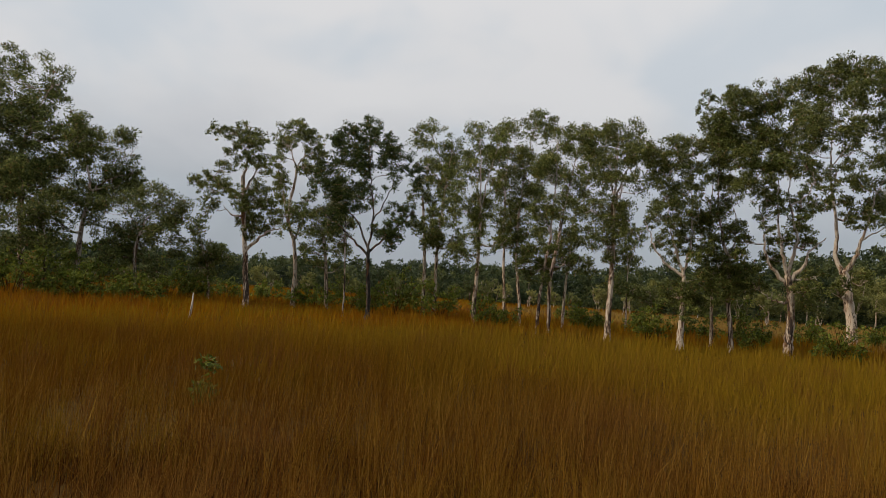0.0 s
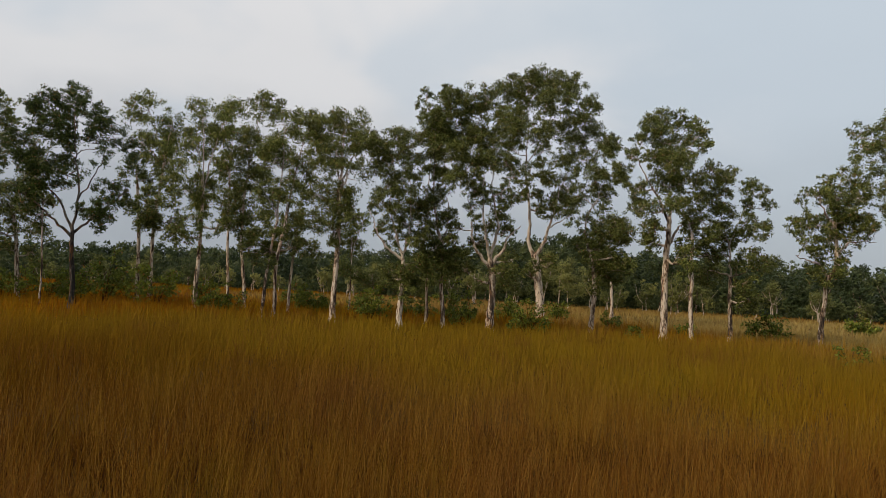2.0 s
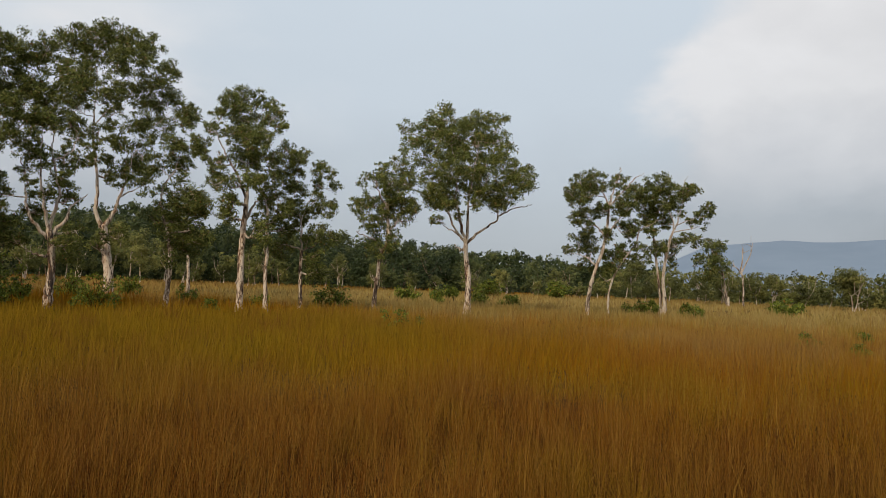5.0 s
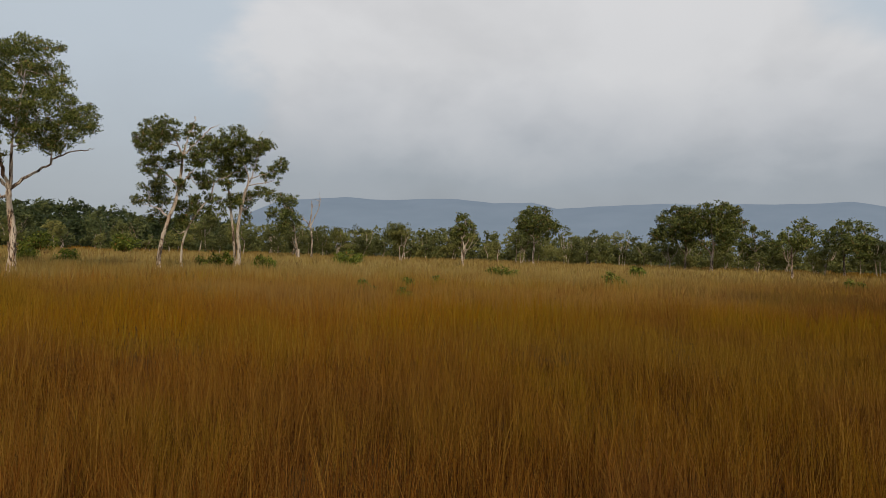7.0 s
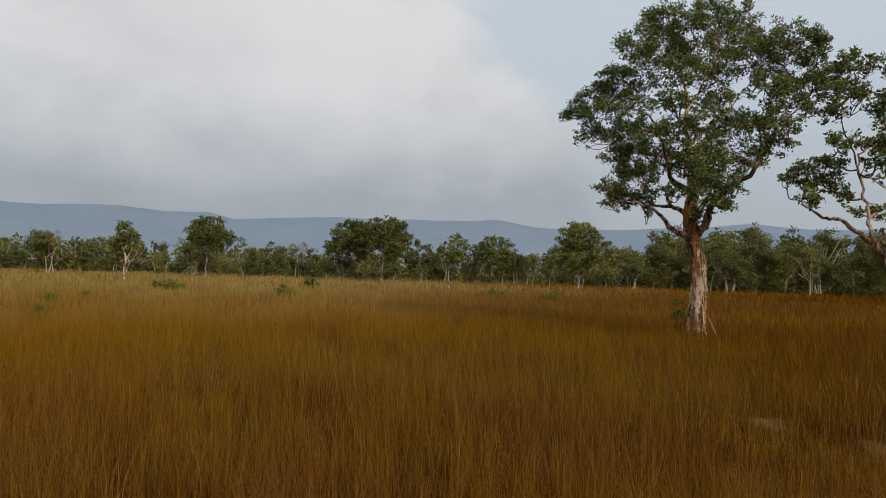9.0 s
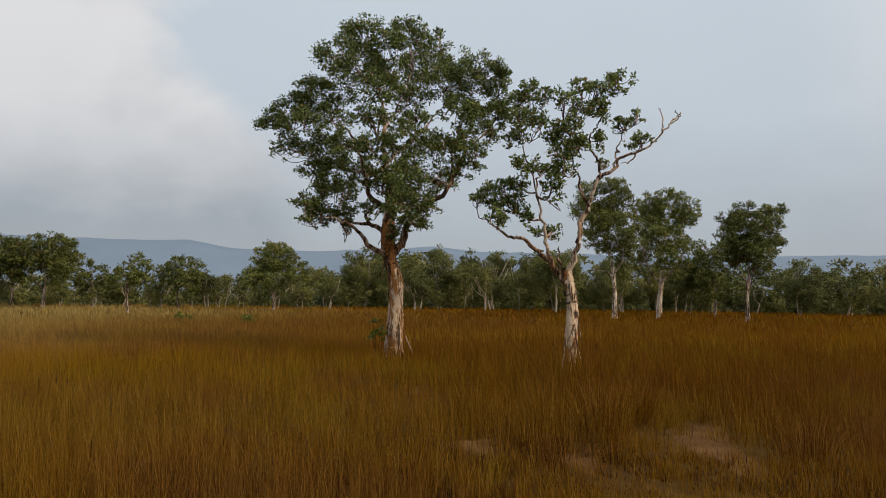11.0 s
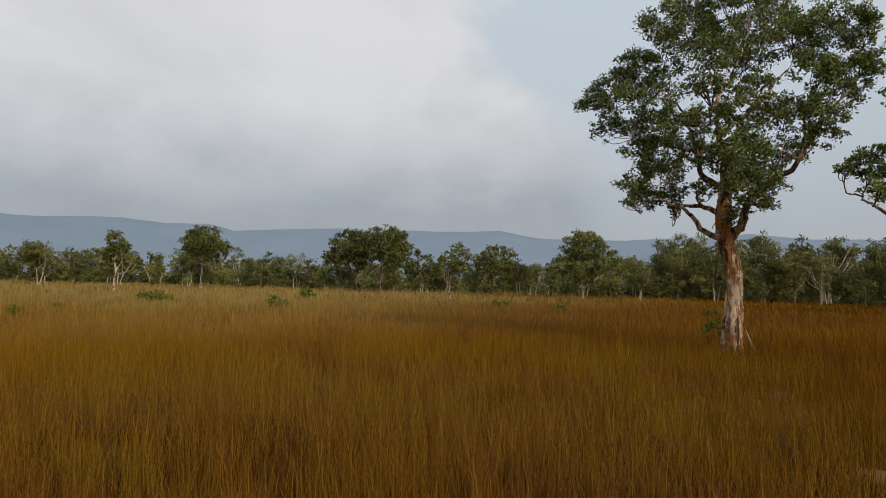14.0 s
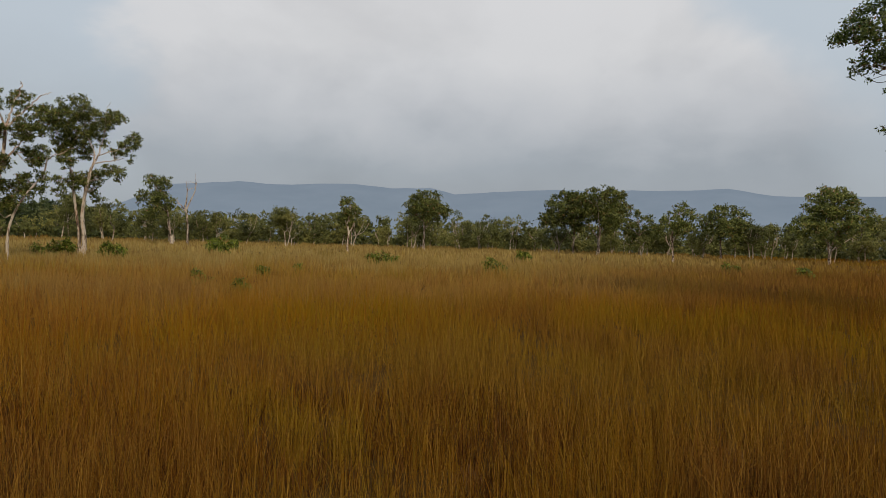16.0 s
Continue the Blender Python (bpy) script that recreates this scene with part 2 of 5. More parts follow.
def ground_material():
    m, n = material("soil_and_thatch")
    geo = n.add("ShaderNodeNewGeometry")
    pos = geo.outputs["Position"]
    f = n.math("ADD", n.math("MULTIPLY", n.noise(pos, 0.07, 4.0, 0.6, 0.5), 0.5), n.math("MULTIPLY", n.noise(pos, 6.0, 6.0, 0.7), 0.5))
    col = n.ramp(f, (0.35, (0.040, 0.021, 0.006)), (0.5, (0.075, 0.040, 0.010)), (0.65, (0.12, 0.070, 0.018)))
    span = n.add("ShaderNodeVectorMath", i0=pos, i1=(0.0, 0.0, 0.0))
    span.operation = "DISTANCE"
    shade = n.add("ShaderNodeMapRange", Value=span.outputs["Value"], From_Min=112.0, From_Max=135.0)
    col = n.mix(shade.outputs[0], col, n.ramp(f, (0.4, (0.020, 0.021, 0.006)), (0.6, (0.042, 0.042, 0.012))))   # undergrowth of the woods
    bump = n.add("ShaderNodeBump", Strength=0.8, Distance=0.05, Height=f)
    finish(n, n.add("ShaderNodeBsdfPrincipled", Base_Color=col, Roughness=0.95, Specular_IOR_Level=0.04, Normal=bump))
    return m


# Dark brown; in the low grass it stands in for shade among stalks.
def dark_brown_material():
    m, n = material("dark_brown")
    rnd = n.add("ShaderNodeNewGeometry").outputs["Random Per Island"]
    col = n.ramp(rnd, (0.2, (0.045, 0.017, 0.004)), (0.6, (0.085, 0.033, 0.006)), (0.9, (0.14, 0.062, 0.014)))
    finish(n, n.add("ShaderNodeBsdfPrincipled", Base_Color=col, Roughness=0.9, Specular_IOR_Level=0.05))
    return m


GRASS, FIELD, SOIL, DARK_BROWN = grass_material("dry_grass", 0.8), grass_material("dry_grass_field", 0.28), ground_material(), dark_brown_material()


def sand_material():
    m, n = material("bare_sand")
    pos = n.add("ShaderNodeNewGeometry").outputs["Position"]
    f = n.math("ADD", n.math("MULTIPLY", n.noise(pos, 1.5, 4.0, 0.6), 0.6), n.math("MULTIPLY", n.noise(pos, 25.0, 5.0, 0.7), 0.4))
    col = n.ramp(f, (0.35, (0.065, 0.031, 0.010)), (0.5, (0.115, 0.058, 0.021)), (0.65, (0.19, 0.102, 0.042)))
    bump = n.add("ShaderNodeBump", Strength=0.6, Distance=0.03, Height=f)
    finish(n, n.add("ShaderNodeBsdfPrincipled", Base_Color=col, Roughness=0.95, Specular_IOR_Level=0.04, Normal=bump))
    return m


SAND = sand_material()


def hill_haze_material():
    """Hills kilometres off; the air's haze over them is painted in as glow."""
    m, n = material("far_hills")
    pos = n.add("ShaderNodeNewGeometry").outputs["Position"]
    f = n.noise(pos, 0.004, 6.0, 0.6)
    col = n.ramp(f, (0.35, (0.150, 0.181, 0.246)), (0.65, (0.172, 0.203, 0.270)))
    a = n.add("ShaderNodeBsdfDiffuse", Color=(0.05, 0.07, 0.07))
    # Haze put in as blue-grey emission over a dark diffuse.
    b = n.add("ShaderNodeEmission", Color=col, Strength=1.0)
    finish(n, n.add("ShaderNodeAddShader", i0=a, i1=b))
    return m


# ---- builders ----
def mesh_of(name, verts, faces, mat, smooth=False):
    me = bpy.data.meshes.new(name)
    v = np.ascontiguousarray(verts, dtype=np.float32)
    if isinstance(faces, np.ndarray):
        k = faces.shape[1]
        me.vertices.add(len(v)), me.loops.add(faces.size), me.polygons.add(len(faces))
        me.vertices.foreach_set("co", v.ravel())
        me.loops.foreach_set("vertex_index", faces.astype(np.int32).ravel())
        me.polygons.foreach_set("loop_start", np.arange(0, faces.size, k, dtype=np.int32))
        if smooth:
            me.polygons.foreach_set("use_smooth", np.ones(len(faces), dtype=bool))
        me.update(calc_edges=True)
    else:
        me.from_pydata(v.tolist(), [], faces)
    me.materials.append(mat)
    return me


def part(name, me, parent, label=""):
    ob = new(name, me)
    ob.parent = parent
    return tagged(ob, label)


def tube(path, radii, sides=8, rough=0.0, rng=None):
    """A tapering round limb along a path: verts and quads, closed by its taper."""
    p, r = np.asarray(path, float), np.asarray(radii, float)
    d = np.gradient(p, axis=0)
    d /= np.linalg.norm(d, axis=1)[:, None] + 1e-9
    ref = np.array([[1.0, 0.13, 0]]) if np.abs(d[:, 2]).mean() > 0.6 else np.array([[0.1, 0.0, 1.0]])
    a = np.cross(d, ref)
    a /= np.linalg.norm(a, axis=1)[:, None] + 1e-9
    b = np.cross(d, a)
    ang = np.linspace(0, 2 * np.pi, sides, endpoint=False)
    rr = np.repeat(r[:, None], sides, 1)
    if rough and rng is not None:
        rr = rr * (1 + rough * rng.normal(size=rr.shape)) * (1 + rough * np.sin(ang * 3 + rng.uniform(0, 6)))[None]
    v = p[:, None] + rr[..., None] * (np.cos(ang)[None, :, None] * a[:, None] + np.sin(ang)[None, :, None] * b[:, None])
    n = len(p)
    i, j = np.meshgrid(np.arange(n - 1), np.arange(sides), indexing="ij")
    k = (j + 1) % sides
    f = np.stack([i * sides + j, i * sides + k, (i + 1) * sides + k, (i + 1) * sides + j], -1).reshape(-1, 4)
    return v.reshape(-1, 3), f


def joined(pieces):
    vs, fs, off = [], [], 0
    for v, f in pieces:
        vs.append(v), fs.append(f + off)
        off += len(v)
    return np.concatenate(vs), np.concatenate(fs)


def smooth_path(points, steps):
    """A Catmull-Rom curve through points."""
    p = np.asarray(points, float)
    if len(p) == 2:
        return p[0] + (p[1] - p[0]) * np.linspace(0, 1, steps + 1)[:, None]
    q = np.vstack([2 * p[0] - p[1], p, 2 * p[-1] - p[-2]])
    out = []
    for i in range(1, len(q) - 2):
        for t in np.linspace(0, 1, steps, endpoint=False):
            a, b, c, d = q[i - 1], q[i], q[i + 1], q[i + 2]
            out.append(0.5 * (2 * b + (c - a) * t + (2 * a - 5 * b + 4 * c - d) * t * t + (3 * b - a - 3 * c + d) * t ** 3))
    out.append(p[-1])
    return np.array(out)


def unit(a):
    return a / (np.linalg.norm(a, axis=1)[:, None] + 1e-9)


def leaves(spray, size, rng, wide=0.48, fine=False):
    """Leaves from rows of place, way and facing: folded with four corners where they are fine, three-cornered farther off."""
    at, d, up = spray[:, :3], spray[:, 3:6], spray[:, 6:]
    n = len(at)
    s = unit(np.cross(d, up))
    nn = np.cross(d, s)
    L = size * rng.uniform(0.7, 1.3, n)[:, None]
    W = L * wide
    if not fine:
        v = np.stack([at - d * L / 2 + s * W / 2, at - d * L / 2 - s * W / 2, at + d * L / 2], 1).reshape(-1, 3)
        return v, np.arange(3 * n).reshape(-1, 3)
    v = np.stack([at - d * L / 2, at + s * W / 2 + nn * W * 0.2, at + d * L / 2, at - s * W / 2 + nn * W * 0.2], 1).reshape(-1, 3)
    return v, np.arange(4 * n).reshape(-1, 4)


def lobe_leaves(c, r, size, cover, rng, wide=0.48, dense=1.0, most=0.5, stir=0.5):
    """A lobe of a crown as rounded clumps of leaves at the twigs' ends (rows of place, way, facing), and the clumps' middles."""
    rc = min(most, max(0.42 * min(r[1], r[2]), 1.3 * size))
    k = max(3, int(1.7 * cover * r[1] * r[2] / (rc * rc)))
    w = unit(rng.normal(size=(k, 3)))
    low = (w[:, 2] < -0.1) & (rng.uniform(0, 1, k) < 0.3)
    w[low, 2] *= -0.9
    w *= rng.uniform(0.12, 1.0, k)[:, None] ** 0.45
    mids = c + w * r * (0.96, 0.96, 1.1) - (0, 0, 0.12 * r[2])
    each = rc * rng.uniform(0.65, 1.25, k)
    n = np.maximum(5, (dense * 13.0 * (each / size) ** 2 / (wide / 0.48)).astype(int))
    i = np.repeat(np.arange(k), n)
    q = unit(rng.normal(size=(len(i), 3)))
    low = (q[:, 2] < -0.25) & (rng.uniform(0, 1, len(i)) < 0.6)
    q[low, 2] *= -0.8
    at = mids[i] + q * (rng.uniform(0.12, 1.2, len(i)) ** 0.6 * each[i])[:, None] * (1.0, 1.0, 0.92)
    d = unit(0.5 * q + rng.normal(size=q.shape) * 0.7 - (0, 0, 0.1))
    up = q + 0.45 * w[i] + stir * rng.normal(size=q.shape) + (0, 0, 0.35)
    return np.hstack([at, d, up]), mids


TREE_LABELS = {
    "g": "slender pale-barked paperbark tree with an open green crown in dry grass",
    "d": "tall grey-barked tree with a dense dark green crown",
    "k": "dark-barked tree with a broad deep green crown at the grove's edge",
    "p": "pale-barked tree with bare white branches and a thin green crown",
    "h": "gnarled paperbark tree with peeling white bark standing in dry grass",
}


def grove_tree(x, y, facing, r0, reach, kind, seed, trunk, lobes, limbs, label="", cover=1.0, foot=0.0):
    """A tree at (x, y): trunk and limbs as bent lines (across, height), crown as leafy lobes (across, height, half width, half height)."""
    rng = np.random.default_rng(seed)
    base = tagged(new("tree"), label or TREE_LABELS[kind], "tree", "trees of the clearing")
    base.matrix_world = pose(x, y, foot, 0, 0, facing)
    def side(u, v, d=0.0):
        k = 1 + d / reach                      # local: x away from the clearing, y to the left
        return np.array([d, -u * k, 1.7 + (v - 1.7) * k if v > 0.5 else v])

    if kind in "gd" and facing > 85:           # sprouts low on the stems of the close-set trees
        spare = np.random.default_rng(seed + 900)
        for _ in range(spare.integers(2, 5)):
            q = spare.uniform(0.62, 1.05)
            tall = trunk[-1][1]
            at_u = float(np.interp(q * tall, [p[1] for p in trunk], [p[0] for p in trunk]))
            lobes = list(lobes) + [(at_u + spare.uniform(-1.1, 1.1), q * tall, spare.uniform(0.35, 0.75), spare.uniform(0.3, 0.5))]
    if kind in "gdk":                          # no lobe flatter than a low dome
        lobes = [(u, v - 0.25 * max(0.0, 0.72 * a - b), 0.95 * a, max(b, 0.72 * a)) for u, v, a, b in lobes]
    us = np.array([l[0] for l in lobes])
    mid, half = (us.max() + us.min()) / 2, max(0.6, (us.max() - us.min()) / 2 + max(l[2] for l in lobes) * 0.6)

    if kind != "h":
        tu, tv = trunk[-1]
        above = sorted(l for l in lobes if l[1] > tv + 0.3)
        ends = [above[0], above[-1], max(above, key=lambda l: l[1])] if above and not limbs else []
        ends += [above[len(above) // 2]] if len(above) > 4 and not limbs else []
        limbs = list(limbs) + [[(tu, tv - 0.1), (0.6 * tu + 0.4 * l[0], tv + 0.52 * (l[1] - tv)), (l[0], l[1])] for l in dict.fromkeys(ends)]
    pts = smooth_path([side(u, v, 0.04 * rng.normal()) for u, v in trunk], 22 if kind == "h" else 9)
    pts[3:] += np.cumsum(rng.normal(size=(len(pts) - 3, 3)) * ((0.003, 0.003, 0) if kind == 'h' else (0.006, 0.006, 0)), axis=0) * (1 + r0)
    r0 *= {'h': 1.0, 'p': 0.75}.get(kind, 0.85)
    t = np.linspace(0, 1, len(pts))
    rad = r0 * (1 - 0.4 * t) * (1 + 0.42 * np.exp(-t * 11))
    rad = rad * (1 + 0.12 * np.cumsum(rng.normal(size=len(rad))) / np.sqrt(len(rad)) + (0.015 if kind == "h" else 0.05) * rng.normal(size=len(rad)))
    sides = 30 if kind == "h" else 8
    v, f = tube(np.vstack([pts, pts[-1] + (pts[-1] - pts[-2]) * 0.5]), np.r_[rad, rad[-1] * 0.5], sides, 0.05, rng)
    if kind == "h":                            # loose plates of bark and shallow flutes
        axis_at = np.repeat(np.vstack([pts, pts[-1:]]), sides, 0)
        off = v - axis_at
        plate = np.array([noise.noise((o[0] * 7 + seed, o[1] * 7, p[2] * 1.0)) for o, p in zip(off, v)])
        grit = np.array([noise.noise((o[0] * 22, o[1] * 22 + seed, p[2] * 3.5)) for o, p in zip(off, v)])
        v = v + off * (0.085 * np.tanh(plate * 7) + 0.05 * grit)[:, None]
    part("trunk", mesh_of("trunk", v, f, BARK[kind], True), base)
    if kind == "h":                            # strips of bark hanging loose from the trunk
        for _ in range(9):
            i, turn = rng.integers(len(pts) // 4, len(pts) - 4), rng.uniform(0, 6.28)
            way = np.array([math.cos(turn), math.sin(turn), 0.0])
            drop = min(pts[i][2] - 0.05, rng.uniform(0.25, 0.9))
            top, q = pts[i] + way * rad[i] * 0.95, np.linspace(0, 1, 8)[:, None]
            line = top + way * (rng.uniform(0.1, 0.3) * drop * q ** 2) - np.array([0, 0, drop]) * q + rng.normal(size=(8, 3)) * 0.012
            v, f = tube(line, np.linspace(0.022, 0.007, 8), 4, 0.15, rng)
            part("bark_strip", mesh_of("bark_strip", v, f, BARK[kind], True), base, "loose hanging strip of papery bark")
    half_up = len(pts) * 2 // 5
    bones = [(p, r, base) for p, r in zip(pts[half_up:], rad[half_up:])]

    for k, line in enumerate(limbs):
        depth = rng.uniform(-0.5, 0.5) * half if len(line) > 2 else 0.0
        if kind == "h" and k % 2:
            depth = abs(depth) + 0.2
        n = len(line) - 1
        first = side(*line[0])
        near = min(bones, key=lambda b: np.linalg.norm(b[0][1:] - first[1:]))
        way3 = [near[0]] + [side(u, vv, near[0][0] + depth * (i + 1) / n) for i, (u, vv) in enumerate(line[1:])]
        p = smooth_path(way3, 5)
        s = np.linspace(0, 1, len(p))
        p[1:-1] += rng.normal(size=(len(p) - 2, 3)) * (0.022 if kind == 'h' else 0.03)
        long = np.linalg.norm(np.diff(p, axis=0), axis=1).sum()
        r1 = min(near[1] * 0.7, (0.021 if kind == "h" else 0.03) * long + 0.03)
        rr = r1 * (1 - 0.93 * s ** 0.75) + 0.007
        v, f = tube(p, rr, 9 if kind == "h" else 6, 0.05, rng)
        limb = part("limb", mesh_of("limb", v, f, LIMB[kind], True), base)
        bones += [(a, b, limb) for a, b in zip(p[2:], rr[2:])]

    leaf = 0.088 if kind == "h" else max(0.085, 0.0032 * reach)
    spots, twigs = [], []
    thick = cover * {"h": 1.9, "p": 1.7, "k": 1.6}.get(kind, 1.65) * (0.75 if facing > 140 else 0.85 if facing > 113 else 1.0)
    order = sorted(lobes, key=lambda l: abs(l[0] - trunk[-1][0]) + abs(l[1] - trunk[-1][1]))
    for u, vv, ru, rv in order:
        room = math.sqrt(max(0.06, 1 - ((u - mid) / (half + 0.01)) ** 2))
        goal = side(u, vv)
        near = min(bones, key=lambda b: np.linalg.norm(b[0][1:] - goal[1:]) + 1.6 * max(0.0, b[0][2] - vv + 0.25 * rv))
        depth = 0.5 * near[0][0] + rng.uniform(-0.75, 0.75) * room * half * 0.8
        goal = side(u, vv, depth)
        gap = np.linalg.norm(goal - near[0])
        bend = (near[0] + goal) / 2 + np.array([0, 0, -0.12 * gap]) + rng.normal(size=3) * 0.07 * gap
        p = smooth_path([near[0], bend, goal], 5)
        s = np.linspace(0, 1, len(p))
        r1 = min(near[1] * 0.75, 0.036 * gap + 0.025)
        rr = r1 * (1 - 0.75 * s) + 0.005
        v, f = tube(p, rr, 6 if kind == "h" else 5, 0.06, rng)
        branch = part("branch", mesh_of("branch", v, f, LIMB[kind], True), near[2])
        bones += [(a, b, branch if near[2] is base else near[2]) for a, b in zip(p[4:], rr[4:])]
        spray, mids = lobe_leaves(goal, np.array([(ru + rv) / 2, ru, rv]), leaf, thick, rng)
        spots.append(spray)
        if kind != "h":                        # a second spray behind or before it
            du, dv, dd = rng.uniform(-0.7, 0.7) * ru, rng.uniform(-1.7, 0.4) * rv, rng.choice([-1, 1]) * rng.uniform(0.3, 0.7) * half
            spots.append(lobe_leaves(side(u + du, vv + dv, depth + dd), np.array([ru, 0.9 * ru, 0.95 * rv]), leaf, thick, rng)[0])
        pick = mids[rng.permutation(len(mids))[: 10 if kind == "h" else 7]]
        for m in pick:
            b = p[rng.integers(len(p) // 2, len(p))]
            j = (b + m) / 2 + rng.normal(size=3) * 0.12 * np.linalg.norm(m - b) - (0, 0, 0.05)
            q = smooth_path([b, j, m], 3)
            twigs.append(tube(q, np.linspace(max(0.008, rr[-1] * 0.9), 0.004, len(q)) * (1.5 if kind == "h" else 1 + reach / 55), 4 if kind == "h" else 3))
    v, f = joined(twigs)
    tagged(part("twigs", mesh_of("twigs", v, f, LIMB[kind]), base), kind="stuff")
    v, f = leaves(np.concatenate(spots), leaf, rng, 0.48, kind == "h")
    part("crown", mesh_of("crown", v, f, LEAF[kind]), base)
    return base


def shrub(x, y, r, h, seed):
    rng = np.random.default_rng(seed)
    h *= 1.25
    base = tagged(new("shrub"), "low leafy green shrub growing out of dry grass", "shrub", "shrubs in the grass")
    base.matrix_world = pose(x, y, 0, 0, 0, float(rng.uniform(0, 360)))
    d = math.hypot(x - 1, y + 1)
    leaf = max(0.09, 0.0038 * d) * (1.0 if h > 0.5 else 0.8)
    stems, spots = [], []
    small = r < 0.55
    for k in range(max(5, int(7 * r + 4))):
        a, q = rng.uniform(0, 2 * math.pi), math.sqrt(rng.uniform(0, 1)) * r
        top = np.array([math.cos(a) * q, math.sin(a) * q, h * rng.uniform(0.45, 1.0) * (1 - 0.4 * (q / r) ** 2)])
        mid = top * (0.45, 0.45, 0.55) + rng.normal(size=3) * 0.05
        p = smooth_path([(0.1 * top[0], 0.1 * top[1], 0), mid, top], 4)
        stems.append(tube(p, np.linspace(0.018, 0.006, len(p)) * (0.55 if small else 1.0), 4))
        rr = np.array([1.0, 1.0, 0.8]) * (min(0.3, 0.3 * r + 0.06) if small else min(0.5, 0.34 * r))
        spots.append(lobe_leaves(top - (0, 0, 0.5 * rr[2]), rr, leaf, 0.5 if small else 0.8, rng, 0.5, 0.8)[0])
        if not small:
            spots.append(lobe_leaves(top * (0.9, 0.9, 0.5), rr, leaf, 0.5, rng, 0.5, 0.8)[0])
    v, f = joined(stems)
    tagged(part("stems", mesh_of("stems", v, f, DARK_BROWN), base), kind="stuff")
    s = np.concatenate(spots)
    s[:, 2] = np.abs(s[:, 2] - 0.05) + 0.05
    v, f = leaves(s, leaf, rng, 0.5, d < 40)
    part("foliage", mesh_of("foliage", v, f, LEAF["b"]), base)
    return base


# ---- ground ----
def wood_top(az):
    """How high the far woods stand above eye level, in degrees, by bearing."""
    return np.interp((np.asarray(az) + 180) % 360 - 180, [-180, -60, -37, -33, -29, -25, -18, -14, -10, -7.5, -3, 0, 8, 28, 45, 57, 62, 69, 77, 85, 92, 95, 99, 109, 119, 139, 151, 165, 180],
                     [2.4, 2.6, 2.6, 2.6, 2.35, 2.9, 3.6, 3.6, 3.2, 3.9, 3.4, 2.2, 1.6, 1.4, 1.65, 1.6, 1.8, 2.4, 3.15, 3.4, 3.8, 3.6, 5.0, 3.3, 2.4, 1.9, 1.6, 2.0, 2.4])


def land(x, y):
    """The ground's height: level clearing, low rise under the wooded slope."""
    r, az = np.hypot(x, y), np.degrees(np.arctan2(y, x))
    rise = np.maximum(0.0, 260 * np.tan(np.radians(wood_top(az))) - 8.0)
    s = np.clip((r - 130) / 130, 0, 1)
    return rise * s * s * (3 - 2 * s)


def ground():
    rings = np.r_[0.0, np.geomspace(1.2, 4400, 90)]
    n = 240
    ang = np.linspace(0, 2 * np.pi, n, endpoint=False)
    r, a = np.meshgrid(rings[1:], ang, indexing="ij")
    x, y = r * np.cos(a), r * np.sin(a)
    z = land(x, y) + np.where(r < 40, 0.02 * np.sin(x * 1.7) * np.cos(y * 1.3), 0)
    v = np.vstack([[[0, 0, 0]], np.stack([x, y, z], -1).reshape(-1, 3)])
    faces = [(0, 1 + j, 1 + (j + 1) % n) for j in range(n)]
    for i in range(len(rings) - 2):
        for j in range(n):
            k = (j + 1) % n
            faces.append((1 + i * n + j, 1 + (i + 1) * n + j, 1 + (i + 1) * n + k, 1 + i * n + k))
    me = mesh_of("ground", v, faces, SOIL)
    for p in me.polygons:
        p.use_smooth = True
    return tagged(new("ground", me), "wide level ground of brown soil and dead thatch", "ground", kind="structure")


ground()

# Bare sandy spots: middle, half length, half width, bearing.
BARE = [(9.9, -6.1, 1.7, 0.36, -0.31), (9.1, -4.2, 0.55, 0.2, -0.4), (9.9, -3.15, 0.4, 0.28, -0.3), (14.9, -3.0, 0.6, 0.25, -0.2), (12.6, -2.4, 0.4, 0.2, -0.2),
        (8.9, 2.3, 0.22, 0.12, 0.5), (9.3, 0.4, 0.25, 0.12, 0.2), (7.4, 1.8, 0.2, 0.1, 0.5), (-6.2, 4.7, 0.3, 0.14, 2.5)]


def bare(x, y, grow=1.0):
    hit = np.zeros(np.shape(x), bool)
    for cx, cy, a, b, turn in BARE:
        c, s = math.cos(turn), math.sin(turn)
        u, v = (x - cx) * c + (y - cy) * s, -(x - cx) * s + (y - cy) * c
        wob = 1 + 0.25 * np.sin(3 * np.arctan2(v, u) + cx) + 0.12 * np.sin(7 * np.arctan2(v, u) + cy)
        hit |= (u / a) ** 2 + (v / b) ** 2 < (wob * grow) ** 2
    return hit


